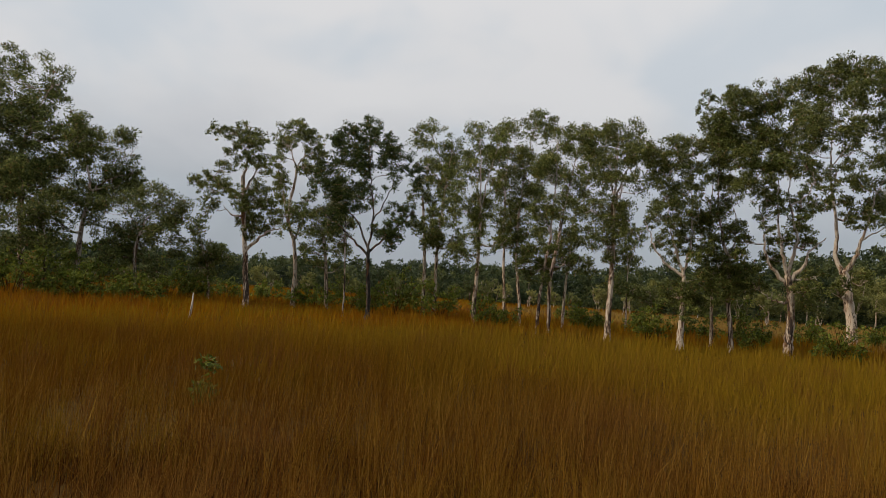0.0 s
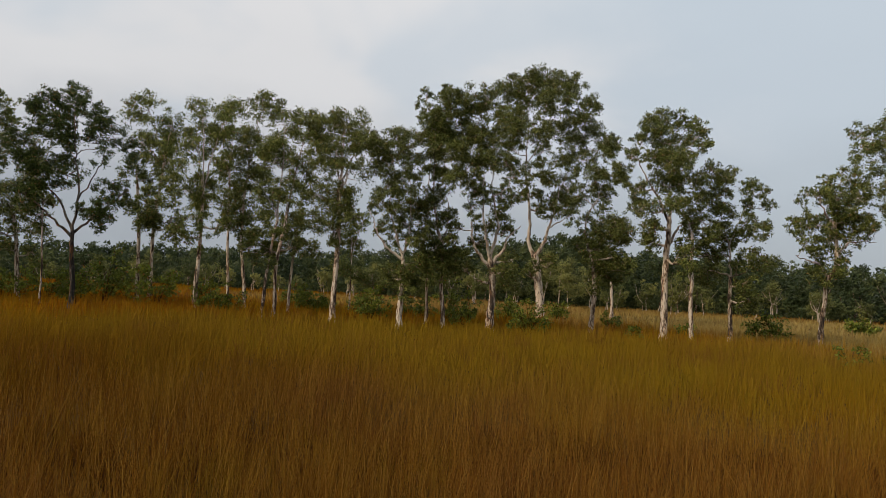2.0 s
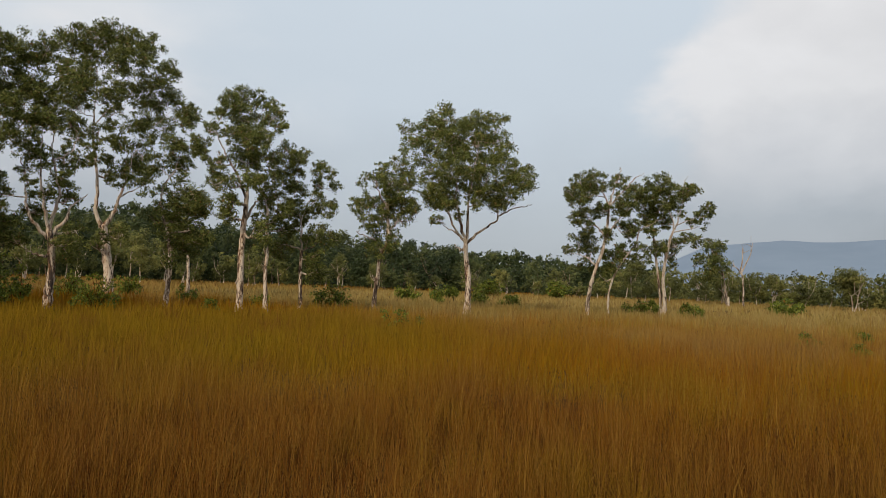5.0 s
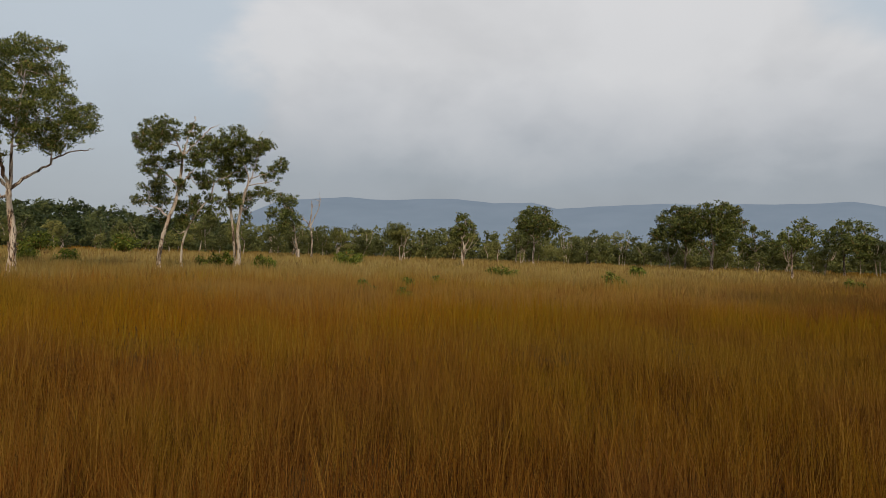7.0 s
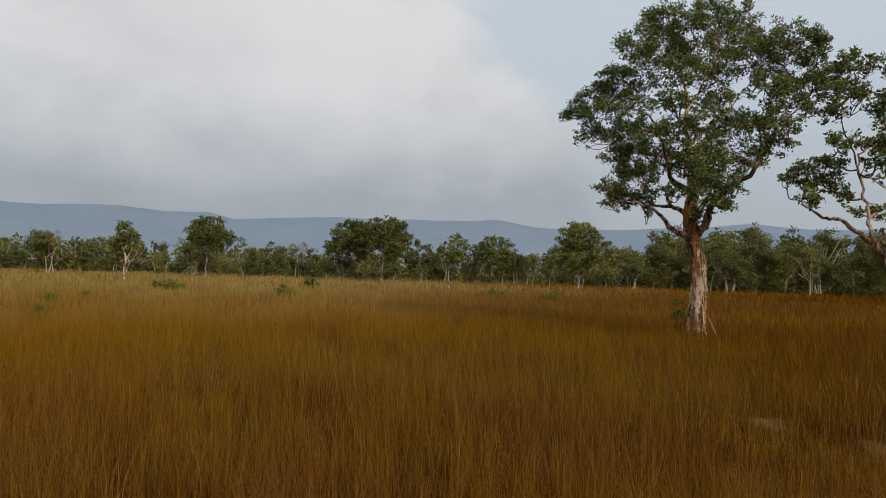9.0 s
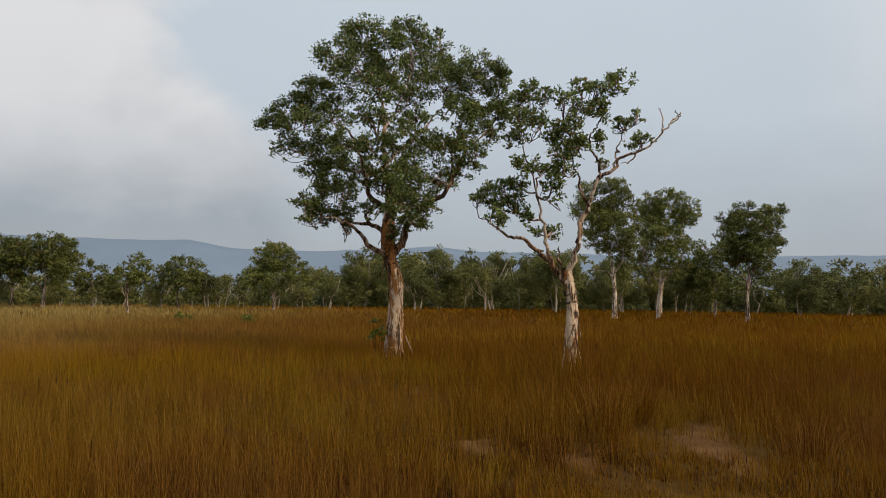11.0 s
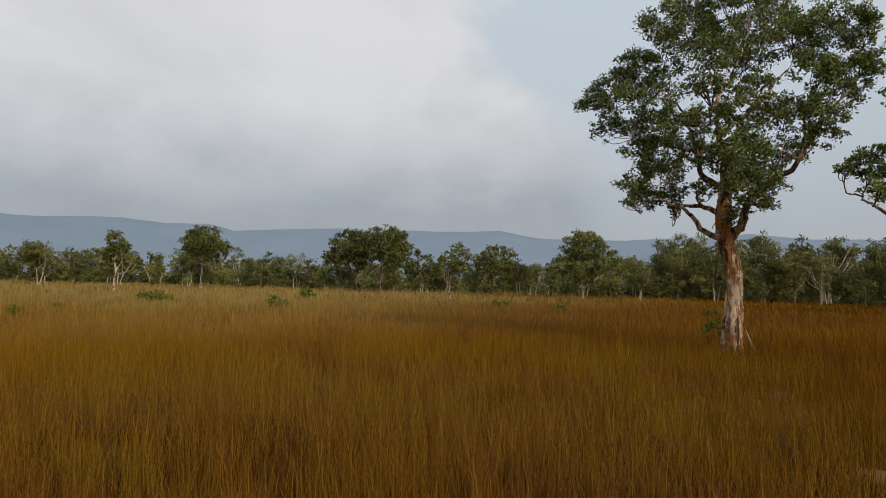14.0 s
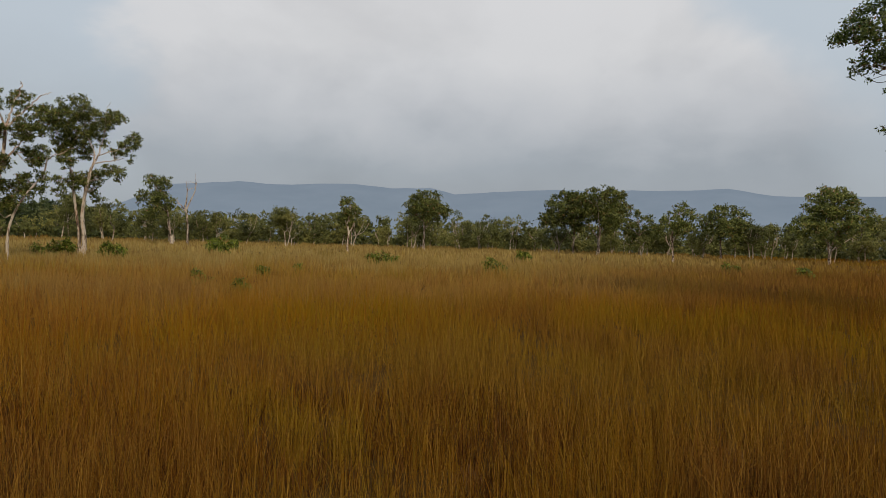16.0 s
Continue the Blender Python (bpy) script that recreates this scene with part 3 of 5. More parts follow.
def sand_patch(cx, cy, a, b, turn):
    n, rings = 40, 6
    v, f = [(cx, cy, 0.03)], []
    for k in range(1, rings + 1):
        q = 1.15 * k / rings
        for j in range(n):
            t = 2 * math.pi * j / n
            wob = 1 + 0.25 * math.sin(3 * t + cx) + 0.12 * math.sin(7 * t + cy)
            u, w_ = a * q * wob * math.cos(t), b * q * wob * math.sin(t)
            x, y = cx + u * math.cos(turn) - w_ * math.sin(turn), cy + u * math.sin(turn) + w_ * math.cos(turn)
            z = 0.03 * (1 - (q / 1.15) ** 3) + 0.02 * noise.noise((x * 4, y * 4, 0)) - (0.04 if k == rings else 0)
            v.append((x, y, z))
    f += [(0, 1 + j, 1 + (j + 1) % n) for j in range(n)]
    for k in range(rings - 1):
        f += [(1 + k * n + j, 1 + (k + 1) * n + j, 1 + (k + 1) * n + (j + 1) % n, 1 + k * n + (j + 1) % n) for j in range(n)]
    me = mesh_of("sand_patch", np.array(v), f, SAND)
    for p in me.polygons:
        p.use_smooth = True
    tagged(new("sand_patch", me), "bare pale sandy soil showing between tufts of grass", "sand", kind="structure")


for spot in BARE:
    sand_patch(*spot)


def grass_height(x, y):
    """Knee high, shorter toward the two near trees and on the trodden ground."""
    h = 0.56 + 0.06 * np.sin(x * 0.31 + 1.0) * np.cos(y * 0.27) + 0.05 * np.sin(x * 1.1 - y * 0.9)
    for cx, cy, rad, less in ((20, -2, 6, 0.06), (15.4, -6.1, 2.2, -0.30), (9.0, -5.8, 1.5, 0.34), (7.2, -5.1, 1.2, 0.24), (8.2, -3.9, 1.0, 0.26), (6.6, -3.6, 1.5, 0.1), (12.6, -2.5, 1.5, 0.14)):
        h = h - less * np.exp(-((x - cx) ** 2 + (y - cy) ** 2) / rad ** 2)
    return h


def clumps(x, y):
    """Uneven growth of the grass over a metre or so: 0 thin and low, 1 rank."""
    q = np.sin(4.1 * x + 1.3 * np.sin(2.3 * y)) * np.cos(3.7 * y + 1.7 * np.sin(1.9 * x)) + 0.7 * np.sin(1.7 * x - 1.1 * y + 2 * np.sin(0.7 * y)) + 0.5 * np.sin(9.0 * x + 7.0 * y)
    return np.clip(0.5 + 0.33 * q, 0, 1)


def grass_ring(name, r0, r1, density, per, width, spread, seed, segments, tall=1.0, mat=None, label="", a0=-50, a1=172):
    """Tufts of bent blades over a ring of ground round the middle of the way."""
    rng = np.random.default_rng(seed)
    a0, a1 = radians(a0), radians(a1)
    tufts = int(density / per * (a1 - a0) / 2 * (r1 * r1 - r0 * r0))
    r = np.sqrt(rng.uniform(r0 * r0, r1 * r1, tufts))
    a = rng.uniform(a0, a1, tufts)
    cx, cy = 1.3 + r * np.cos(a), -1.0 + r * np.sin(a)
    keep = ~bare(cx, cy) | (rng.uniform(0, 1, tufts) < 0.28)
    heap = clumps(cx, cy)
    if r1 < 13 and mat is None:                # tufts crowd together and leave gaps
        keep &= rng.uniform(0, 1, tufts) < 0.55 + 0.75 * heap
    cx, cy, heap = cx[keep], cy[keep], heap[keep]
    vigour = rng.uniform(0.8, 1.1, len(cx)) * (0.72 + 0.5 * heap)
    k = np.repeat(np.arange(len(cx)), per)
    n = len(k)
    off = rng.normal(size=(n, 2)) * spread
    x, y = cx[k] + off[:, 0], cy[k] + off[:, 1]
    h = grass_height(x, y) * vigour[k] * rng.uniform(0.35, 1.25, n) * tall
    stray = np.where(rng.uniform(0, 1, (n, 1)) < 0.2, 0.34, 0.11)
    lean = off / (spread + 1e-6) * 0.06 + rng.normal(size=(n, 2)) * stray + (0.02, 0.03)
    ang = rng.uniform(0, 2 * np.pi, n)
    wv = np.stack([np.cos(ang), np.sin(ang), 0 * ang], 1) * (width * rng.uniform(0.6, 1.4, n))[:, None] / 2
    z0 = land(x, y)
    root = np.stack([x, y, z0], 1)
    midp = root + np.stack([lean[:, 0] * h * 0.35, lean[:, 1] * h * 0.35, h * 0.55], 1)
    tip = root + np.stack([lean[:, 0] * h * 1.25, lean[:, 1] * h * 1.25, h], 1)
    if segments == 2:
        v = np.stack([root - wv, root + wv, midp + wv * 0.8, midp - wv * 0.8, tip], 1).reshape(-1, 3)
        b = 5 * np.arange(n)[:, None]
        f = np.concatenate([b + (0, 1, 2), b + (0, 2, 3), b + (3, 2, 4)], 1).reshape(-1, 3)
    else:
        v = np.stack([root - wv, root + wv, tip], 1).reshape(-1, 3)
        f = np.arange(3 * n).reshape(-1, 3)
    ob = new(name, mesh_of(name, v, f, mat or GRASS))
    return tagged(ob, label or "knee-high dry grass, russet and golden, in dense tufts", "grass", kind="stuff")


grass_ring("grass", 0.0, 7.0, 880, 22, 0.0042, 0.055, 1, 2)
# Low sheath-brown blades, added dark to stand for shade deep in the grass.
grass_ring("dead_grass", 0.0, 9.0, 420, 20, 0.013, 0.08, 6, 1, 0.5, DARK_BROWN, "short dark red-brown blades under the standing grass, shade put into their colour")
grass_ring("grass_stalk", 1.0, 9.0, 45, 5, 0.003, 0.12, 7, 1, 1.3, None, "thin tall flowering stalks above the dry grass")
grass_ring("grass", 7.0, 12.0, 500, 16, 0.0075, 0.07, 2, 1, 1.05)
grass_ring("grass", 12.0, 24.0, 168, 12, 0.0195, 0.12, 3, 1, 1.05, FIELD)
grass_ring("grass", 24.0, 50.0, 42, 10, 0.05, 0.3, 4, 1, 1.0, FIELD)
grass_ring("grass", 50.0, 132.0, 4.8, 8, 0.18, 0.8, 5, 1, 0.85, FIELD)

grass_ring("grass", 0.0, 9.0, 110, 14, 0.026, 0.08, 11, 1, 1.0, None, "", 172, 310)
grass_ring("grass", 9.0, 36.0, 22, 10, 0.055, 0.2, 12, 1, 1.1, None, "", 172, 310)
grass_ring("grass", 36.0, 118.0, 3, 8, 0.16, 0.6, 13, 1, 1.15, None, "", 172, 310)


def tussock(x, y, r, h, seed):
    """A tall dense clump of grass blades leaning outward."""
    rng = np.random.default_rng(seed)
    n = int(260 * r / 0.4)
    off = rng.normal(size=(n, 2)) * r * 0.42
    hh = h * rng.uniform(0.5, 1.1, n) * np.exp(-0.35 * (off ** 2).sum(1) / r ** 2)
    lean = off * 0.55 + rng.normal(size=(n, 2)) * 0.07
    ang = rng.uniform(0, 6.28, n)
    wv = np.stack([np.cos(ang), np.sin(ang), 0 * ang], 1) * 0.0045
    root = np.stack([off[:, 0], off[:, 1], 0 * ang], 1)
    mid = root + np.stack([lean[:, 0] * 0.4, lean[:, 1] * 0.4, hh * 0.55], 1)
    tip = root + np.stack([lean[:, 0] * 1.2, lean[:, 1] * 1.2, hh], 1)
    v = np.stack([root - wv, root + wv, mid + wv * 0.8, mid - wv * 0.8, tip], 1).reshape(-1, 3)
    b = 5 * np.arange(n)[:, None]
    f = np.concatenate([b + (0, 1, 2), b + (0, 2, 3), b + (3, 2, 4)], 1).reshape(-1, 3)
    ob = tagged(new("grass_tussock", mesh_of("grass_tussock", v, f, GRASS)), "tall dense tussock of brown and olive grass beside bare sand", "grass", "grass tussocks")
    ob.matrix_world = pose(x, y, 0)


for i, (x, y, r, h) in enumerate([(10.1, -4.8, 0.42, 0.8), (10.9, -5.1, 0.4, 0.75), (10.3, -4.1, 0.4, 0.75), (11.4, -5.7, 0.4, 0.75), (11.4, -3.4, 0.4, 0.7), (8.9, -6.7, 0.35, 0.65)]):
    tussock(x, y, r, h, 700 + i)

# ---- distance ----
def far_hills():
    az = np.linspace(-180, 180, 361)
    el = np.interp(az, [-180, -120, -60, -18, -11, -7, 3, 9, 12, 18, 25, 33, 35, 38, 41, 46, 50, 55, 58, 62, 75, 150, 159, 168, 180],
                   [1.0, 2.5, 3.2, 3.8, 3.95, 4.35, 3.75, 3.95, 4.4, 4.2, 4.2, 3.7, 4.2, 4.0, 4.25, 3.95, 4.05, 3.6, 2.2, 0.8, 0.4, 0.4, 1.7, 0.4, 1.0])
    rows = ((2300, 0.0), (2550, 0.42), (2800, 0.75), (3050, 1.0), (3400, 0.8), (3800, 0.0))
    v = []
    for r, q in rows:
        for a, e in zip(np.radians(az), el):
            p = (r * math.cos(a), r * math.sin(a))
            bump = 1 + 0.035 * noise.fractal((p[0] / 260, p[1] / 260, 0), 1.0, 2.0, 5)
            v.append((*p, 3050 * math.tan(math.radians(e)) * q * bump - 2))
    n = len(az)
    f = [(i * n + j, i * n + j + 1, (i + 1) * n + j + 1, (i + 1) * n + j) for i in range(len(rows) - 1) for j in range(n - 1)]
    me = mesh_of("backdrop_hills", np.array(v), f, hill_haze_material())
    for p in me.polygons:
        p.use_smooth = True
    tagged(new("backdrop_hills", me), "long wooded hills on the horizon, blue-grey haze put in as a glow", "hills", kind="structure")


far_hills()


def woods(name, label, az0, az1, spans, leaf_key, bark, seed):
    """Far trees with forked trunks, domed crowns and a thicket under them, one mesh each for wood and leaves."""
    rng = np.random.default_rng(seed)
    stems, green = [], []
    for r0, r1, gap, low, leaf, thick, tall in spans:
        spots = []
        a = az0
        while a < az1:
            r = rng.uniform(r0, r1)
            a += math.degrees(gap / r) * rng.uniform(0.5, 1.5)
            x, y = r * math.cos(radians(a)), r * math.sin(radians(a))
            z = float(land(x, y))
            top = (1.7 + r * math.tan(radians(float(wood_top(a)))) - z) * tall
            h = max(2.8, min(13.0, top * (rng.choice([0.75, 0.9, 1.0, 1.1, 1.25]) if r < 118 else rng.uniform(0.92, 1.1))))
            wide = min(h * rng.uniform(0.34, 0.5), 3.4)
            bole = np.array([x, y, z])
            for _ in range(rng.integers(1, 4) if r < 122 else 0):
                foot = bole + rng.normal(size=3) * (0.35, 0.35, 0) - (0, 0, 0.1)
                fork = foot + np.array([rng.normal() * 0.25, rng.normal() * 0.25, h * rng.uniform(0.28, 0.42)])
                thin = 0.5 + h / 12
                p = smooth_path([foot, (foot + fork) / 2 + rng.normal(size=3) * 0.08, fork], 2)
                stems.append(tube(p, np.linspace(0.10, 0.07, len(p)) * thin, 5))
                for _ in range(rng.integers(2, 5)):
                    turn, out = rng.uniform(0, 6.28), wide * rng.uniform(0.25, 0.8)
                    head = np.array([x + math.cos(turn) * out, y + math.sin(turn) * out, z + h * rng.uniform(0.62, 0.86)])
                    p = smooth_path([fork, (fork + head) / 2 + (math.cos(turn) * 0.12 * out, math.sin(turn) * 0.12 * out, -0.04 * h) + rng.normal(size=3) * 0.1, head], 3)
                    stems.append(tube(p, np.linspace(0.055, 0.025, len(p)) * thin, 4))
            for k in range(rng.integers(7, 10)):
                d = rng.normal(size=3)
                d /= np.linalg.norm(d)
                c = bole + np.array([d[0] * wide * 0.58, d[1] * wide * 0.58, h * (low + (0.84 - low) * (0.45 + 0.55 * d[2]))])
                rr = np.array([wide * 0.48, wide * 0.48, h * 0.2]) * rng.uniform(0.75, 1.15)
                spray, _ = lobe_leaves(c, rr * (1.1, 1.1, 1.25), leaf, 1.1, rng, 0.66, 0.85, 0.9, 0.28)
                spray[:, 6:] += 0.6 * (spray[:, :3] - bole - (0, 0, h * 0.5)) / (wide, wide, h * 0.4)
                spots.append(spray)
            for k in range(thick):
                c = bole + np.array([rng.normal() * gap * 0.5, rng.normal() * gap * 0.5, h * rng.uniform(0.1, 0.35)])
                spots.append(lobe_leaves(c, np.array([gap * 0.42, gap * 0.42, h * 0.2]), leaf, 0.9, rng, 0.66, 0.9, 0.9)[0])
        v, f = leaves(np.concatenate(spots), leaf, rng, 0.66)
        v[:, 2] = np.maximum(v[:, 2], 0.05)
        green.append((v, f))
    base = tagged(new(name), label, "woods", kind="stuff")
    if stems:
        v, f = joined(stems)
        tagged(part("trunks", mesh_of("trunks", v, f, bark), base), kind="stuff")
    v, f = joined(green)
    tagged(part("foliage", mesh_of("foliage", v, f, LEAF[leaf_key]), base), kind="stuff")


woods("far_woods", "edge of a low open wood with pale trunks beyond the clearing", -58, 60,
      ((99, 105, 9.5, 0.44, 0.21, 0, 0.95), (108, 116, 4.2, 0.32, 0.28, 0, 1.0), (118, 128, 3.8, 0.22, 0.45, 3, 1.0), (136, 150, 3.8, 0.15, 0.7, 4, 1.05)), "w", LIMB["p"], 21)
woods("wood_edge", "row of low olive-green trees with pale stems before a wooded slope", 58, 170,
      ((98, 106, 8.0, 0.45, 0.22, 0, 0.5), (107, 113, 6.0, 0.40, 0.28, 0, 0.62)), "w", LIMB["p"], 23)
woods("wooded_slope", "dense dark green wood rising on a low slope", 58, 170,
      ((116, 126, 4.2, 0.2, 0.42, 3, 0.8), (134, 146, 4.0, 0.1, 0.55, 3, 0.95), (155, 168, 4.2, 0.1, 0.66, 2, 0.97), (178, 195, 4.2, 0.1, 0.75, 2, 1.0), (208, 225, 4.2, 0.1, 0.85, 2, 1.0), (240, 262, 4.0, 0.1, 0.95, 2, 1.02)), "s", BARK["d"], 22)

woods("far_woods", "edge of a low wood across the open side of the clearing", 170, 302,
      ((112, 120, 8.0, 0.4, 0.9, 1, 1.0), (130, 142, 7.0, 0.3, 1.2, 1, 1.0)), "w", LIMB["p"], 24)


def bare_tree(x, y, facing, r0, seed, trunk, limbs, label):
    """A dead standing tree: a stem and its bare forked limbs."""
    rng = np.random.default_rng(seed)
    base = tagged(new("dead_tree"), label, "tree")
    base.matrix_world = pose(x, y, 0, 0, 0, facing)
    side = lambda u, v: np.array([0.05 * rng.normal(), -u, v])
    p = smooth_path([side(*q) for q in trunk], 5)
    v, f = tube(p, np.linspace(r0, r0 * 0.35, len(p)), 8, 0.05, rng)
    part("trunk", mesh_of("trunk", v, f, LIMB["g"], True), base)
    for line in limbs:
        q = smooth_path([side(*c) for c in line], 5)
        near = p[np.argmin(np.linalg.norm(p - q[0], axis=1))]
        q[0] = near
        v, f = tube(q, np.linspace(r0 * 0.5, 0.015, len(q)), 6, 0.05, rng)
        part("limb", mesh_of("limb", v, f, LIMB["g"], True), base)
        for k in range(2):
            b = q[rng.integers(len(q) // 2, len(q) - 1)]
            d = (q[-1] - q[0]) * 0.35 + rng.normal(size=3) * 0.25 * np.linalg.norm(q[-1] - q[0])
            v, f = tube(smooth_path([b, b + d * 0.5 + (0, 0, 0.05), b + d], 3), np.linspace(r0 * 0.2, 0.01, 7), 5)
            part("twig", mesh_of("twig", v, f, LIMB["g"]), base)
    return base


# ---- the grove ----
grove_tree(-42.90, 14.19, 161.7, 0.253, 45, 'd', 11,
    [(-0.0,0.0), (-0.0,0.4), (-0.26,3.64), (-0.59,7.99)],
    [(-1.39,11.61,2.35,1.99), (0.64,11.73,1.26,1.63), (-2.79,9.77,2.17,2.17), (-0.09,9.02,2.53,1.99), (1.86,9.04,0.9,1.63), (-0.93,6.37,2.17,1.63), (0.95,6.64,1.63,1.44), (-2.44,5.85,1.81,1.81)],
    [])
grove_tree(-37.68, 13.43, 160.4, 0.128, 40, 'd', 12,
    [(0.0,0.0), (0.0,1.02), (-0.07,2.69), (-0.34,4.07)],
    [(-0.65,4.31,1.6,1.02), (0.29,4.7,1.12,0.9)],
    [])
grove_tree(-39.01, 15.57, 158.2, 0.201, 42, 'd', 13,
    [(0.0,0.0), (0.0,0.89), (-0.02,3.19), (0.25,5.64)],
    [(0.3,8.24,1.28,1.18), (1.55,8.12,1.07,1.51), (-0.54,8.56,0.84,1.18), (1.31,6.08,1.51,1.01), (0.01,5.31,1.34,1.34), (2.22,6.98,0.6,0.74)],
    [])
grove_tree(-36.05, 17.34, 154.3, 0.160, 40, 'd', 14,
    [(0.0,0.0), (0.0,0.88), (-0.14,2.49), (0.03,3.68)],
    [(-0.86,4.62,1.44,1.34), (0.72,5.24,1.44,1.22), (1.37,4.11,0.8,0.9), (0.07,3.24,1.6,0.9)],
    [])
grove_tree(-38.65, 23.05, 149.2, 0.108, 45, 'g', 15,
    [(0.0,0.0), (0.0,0.8), (-0.18,2.23), (-0.65,3.56)],
    [(-0.3,3.24,1.3,0.94), (-0.9,4.56,0.94,0.72), (0.7,2.98,0.72,0.54)],
    [])
grove_tree(-31.64, 21.05, 146.4, 0.182, 38, 'g', 16,
    [(0,0), (0,0.77), (-0.13,1.99), (-0.25,3.16), (-0.37,4.33), (-0.58,5.78), (-0.69,6.89)],
    [(-2.07,9.28,0.47,0.26), (-1.35,9.07,0.62,0.37), (-0.52,9.33,0.77,0.4), (0.08,8.95,0.62,0.44), (-0.74,8.55,0.69,0.33), (-1.5,7.43,0.69,0.4), (-2.14,6.74,0.62,0.4), (-3,6.47,0.47,0.33), (-2.37,6.16,0.62,0.37), (-1.54,6.24,0.58,0.37), (0.02,7.9,0.77,0.51), (0.5,7.35,0.58,0.44), (0.14,6.42,0.69,0.4), (-0.21,5.49,0.73,0.44), (0.64,5.58,0.66,0.4), (0.14,4.64,0.73,0.4), (1,4.72,0.58,0.33), (-2.15,5.16,0.51,0.26)],
    [[(-0.44,4.76), (-1.04,4.88), (-1.46,5.28)], [(-0.21,2.99), (0.47,3.78), (1.29,4.33), (1.64,4.24)], [(-0.67,6.6), (-0.48,7.72), (-0.46,8.92)], [(-0.62,5.93), (-1.38,6.26), (-2.25,6.72)], [(-0.6,6.08), (-0.08,7.02), (0.2,7.8)]])
grove_tree(-33.42, 25.43, 142.7, 0.168, 42, 'g', 17,
    [(0,0), (0,1.18), (-0.04,2.55), (-0.22,3.99), (-0.55,4.83), (-0.64,6.08), (-0.44,7.16), (-0.37,8.33)],
    [(-0.73,10.44,0.97,0.44), (-1.46,9.85,0.56,0.44), (0.14,10.2,0.69,0.44), (0.78,9.9,0.52,0.44), (-0.95,9.58,0.73,0.36), (0.35,9.21,0.77,0.52), (-1.53,8.68,0.56,0.56), (-1.29,7.67,0.56,0.52), (-1.07,6.57,0.56,0.52), (-0.98,5.42,0.77,0.6), (0.39,6.54,0.52,0.44), (0.46,8.22,0.44,0.36), (1.03,8.92,0.44,0.52)],
    [[(-0.26,4.06), (-0.69,5.08), (-1.1,6.93)], [(-0.18,3.93), (0.07,4.81), (0.31,5.83), (-0.12,6.79)], [(-0.38,8), (0.02,9.15), (0.16,9.97)], [(-0.36,8.23), (-0.81,9.39), (-0.78,10.3)]])
grove_tree(-32.23, 26.93, 140.1, 0.168, 42, 'g', 18,
    [(0.0,0.0), (0.0,0.71), (-0.18,2.69), (-0.45,4.0)],
    [(-0.59,4.99,1.11,1.21), (0.0,6.71,0.94,1.11), (-0.96,3.46,0.87,0.67)],
    [])
grove_tree(-27.08, 23.73, 138.8, 0.058, 36, 'd', 19,
    [(-0.0,0.0), (-0.0,0.85), (-0.08,2.61), (-0.22,4.9)],
    [(-0.26,5.76,0.69,0.86), (-0.68,6.88,0.58,0.58)],
    [])
grove_tree(-23.35, 21.89, 136.9, 0.153, 32, 'k', 20,
    [(0,0), (0,0.81), (-0.1,2.08), (-0.14,3.3)],
    [(-0.6,8.84,0.77,0.37), (-1.39,8.48,0.68,0.4), (-1.87,8.05,0.55,0.4), (-0.01,8.5,0.68,0.43), (0.61,8.11,0.55,0.37), (-0.53,7.91,0.86,0.46), (-1.49,7.43,0.74,0.43), (-2.04,7,0.62,0.4), (1.1,7.48,0.74,0.4), (1.8,7.02,0.55,0.4), (0.55,7.22,0.62,0.37), (-0.68,6.86,0.74,0.43), (-2.45,6.45,0.74,0.43), (-1.66,6,0.8,0.43), (-0.61,5.86,0.74,0.4), (-1.14,5.17,0.62,0.34), (-1.86,4.7,0.55,0.34), (0.95,5.21,0.62,0.34), (1.62,5.13,0.43,0.31), (1,4.54,0.74,0.34), (0.52,4.02,0.49,0.28), (-0.01,4.33,0.37,0.28)],
    [[(-0.14,3.3), (-0.65,4.34), (-1.28,5.06), (-2.08,5.55)], [(-0.13,3.22), (-0.05,4.9), (-0.29,6.42), (-0.42,8.1)], [(-0.12,3.1), (0.58,3.92), (1.3,4.62), (1.73,5.09)], [(-0.11,4.33), (0.64,5.93), (0.88,6.84)], [(-0.14,3.04), (-0.93,3.75), (-1.53,4.32), (-2.47,5.01)], [(-0.25,6.17), (0.2,6.7), (1.25,6.76)]])
grove_tree(-29.66, 32.50, 132.4, 0.141, 44, 'g', 21,
    [(0.0,0.0), (0.0,1.41), (-0.13,4.22), (-0.49,7.39)],
    [(-0.64,8.09,0.77,0.56), (-0.09,5.29,0.84,0.84)],
    [])
grove_tree(-29.14, 32.97, 131.5, 0.141, 44, 'g', 22,
    [(0.0,0.0), (0.0,1.39), (-0.02,4.28), (0.26,7.85)],
    [(-0.87,11.43,1.58,0.91), (0.44,10.55,1.06,0.98), (-1.08,9.37,0.98,0.98), (0.24,8.21,0.98,1.27), (-0.22,5.68,0.91,1.13), (1.18,4.71,0.63,0.91)],
    [])
grove_tree(-22.31, 28.25, 128.3, 0.144, 36, 'g', 23,
    [(0.0,0.0), (0.0,0.87), (0.06,3.08), (0.03,5.69)],
    [(-0.23,9.62,1.38,0.86), (0.73,9.3,0.81,0.81), (-0.41,8.05,1.09,0.63), (0.0,6.12,0.81,0.98), (-0.19,4.66,0.75,0.58)],
    [])
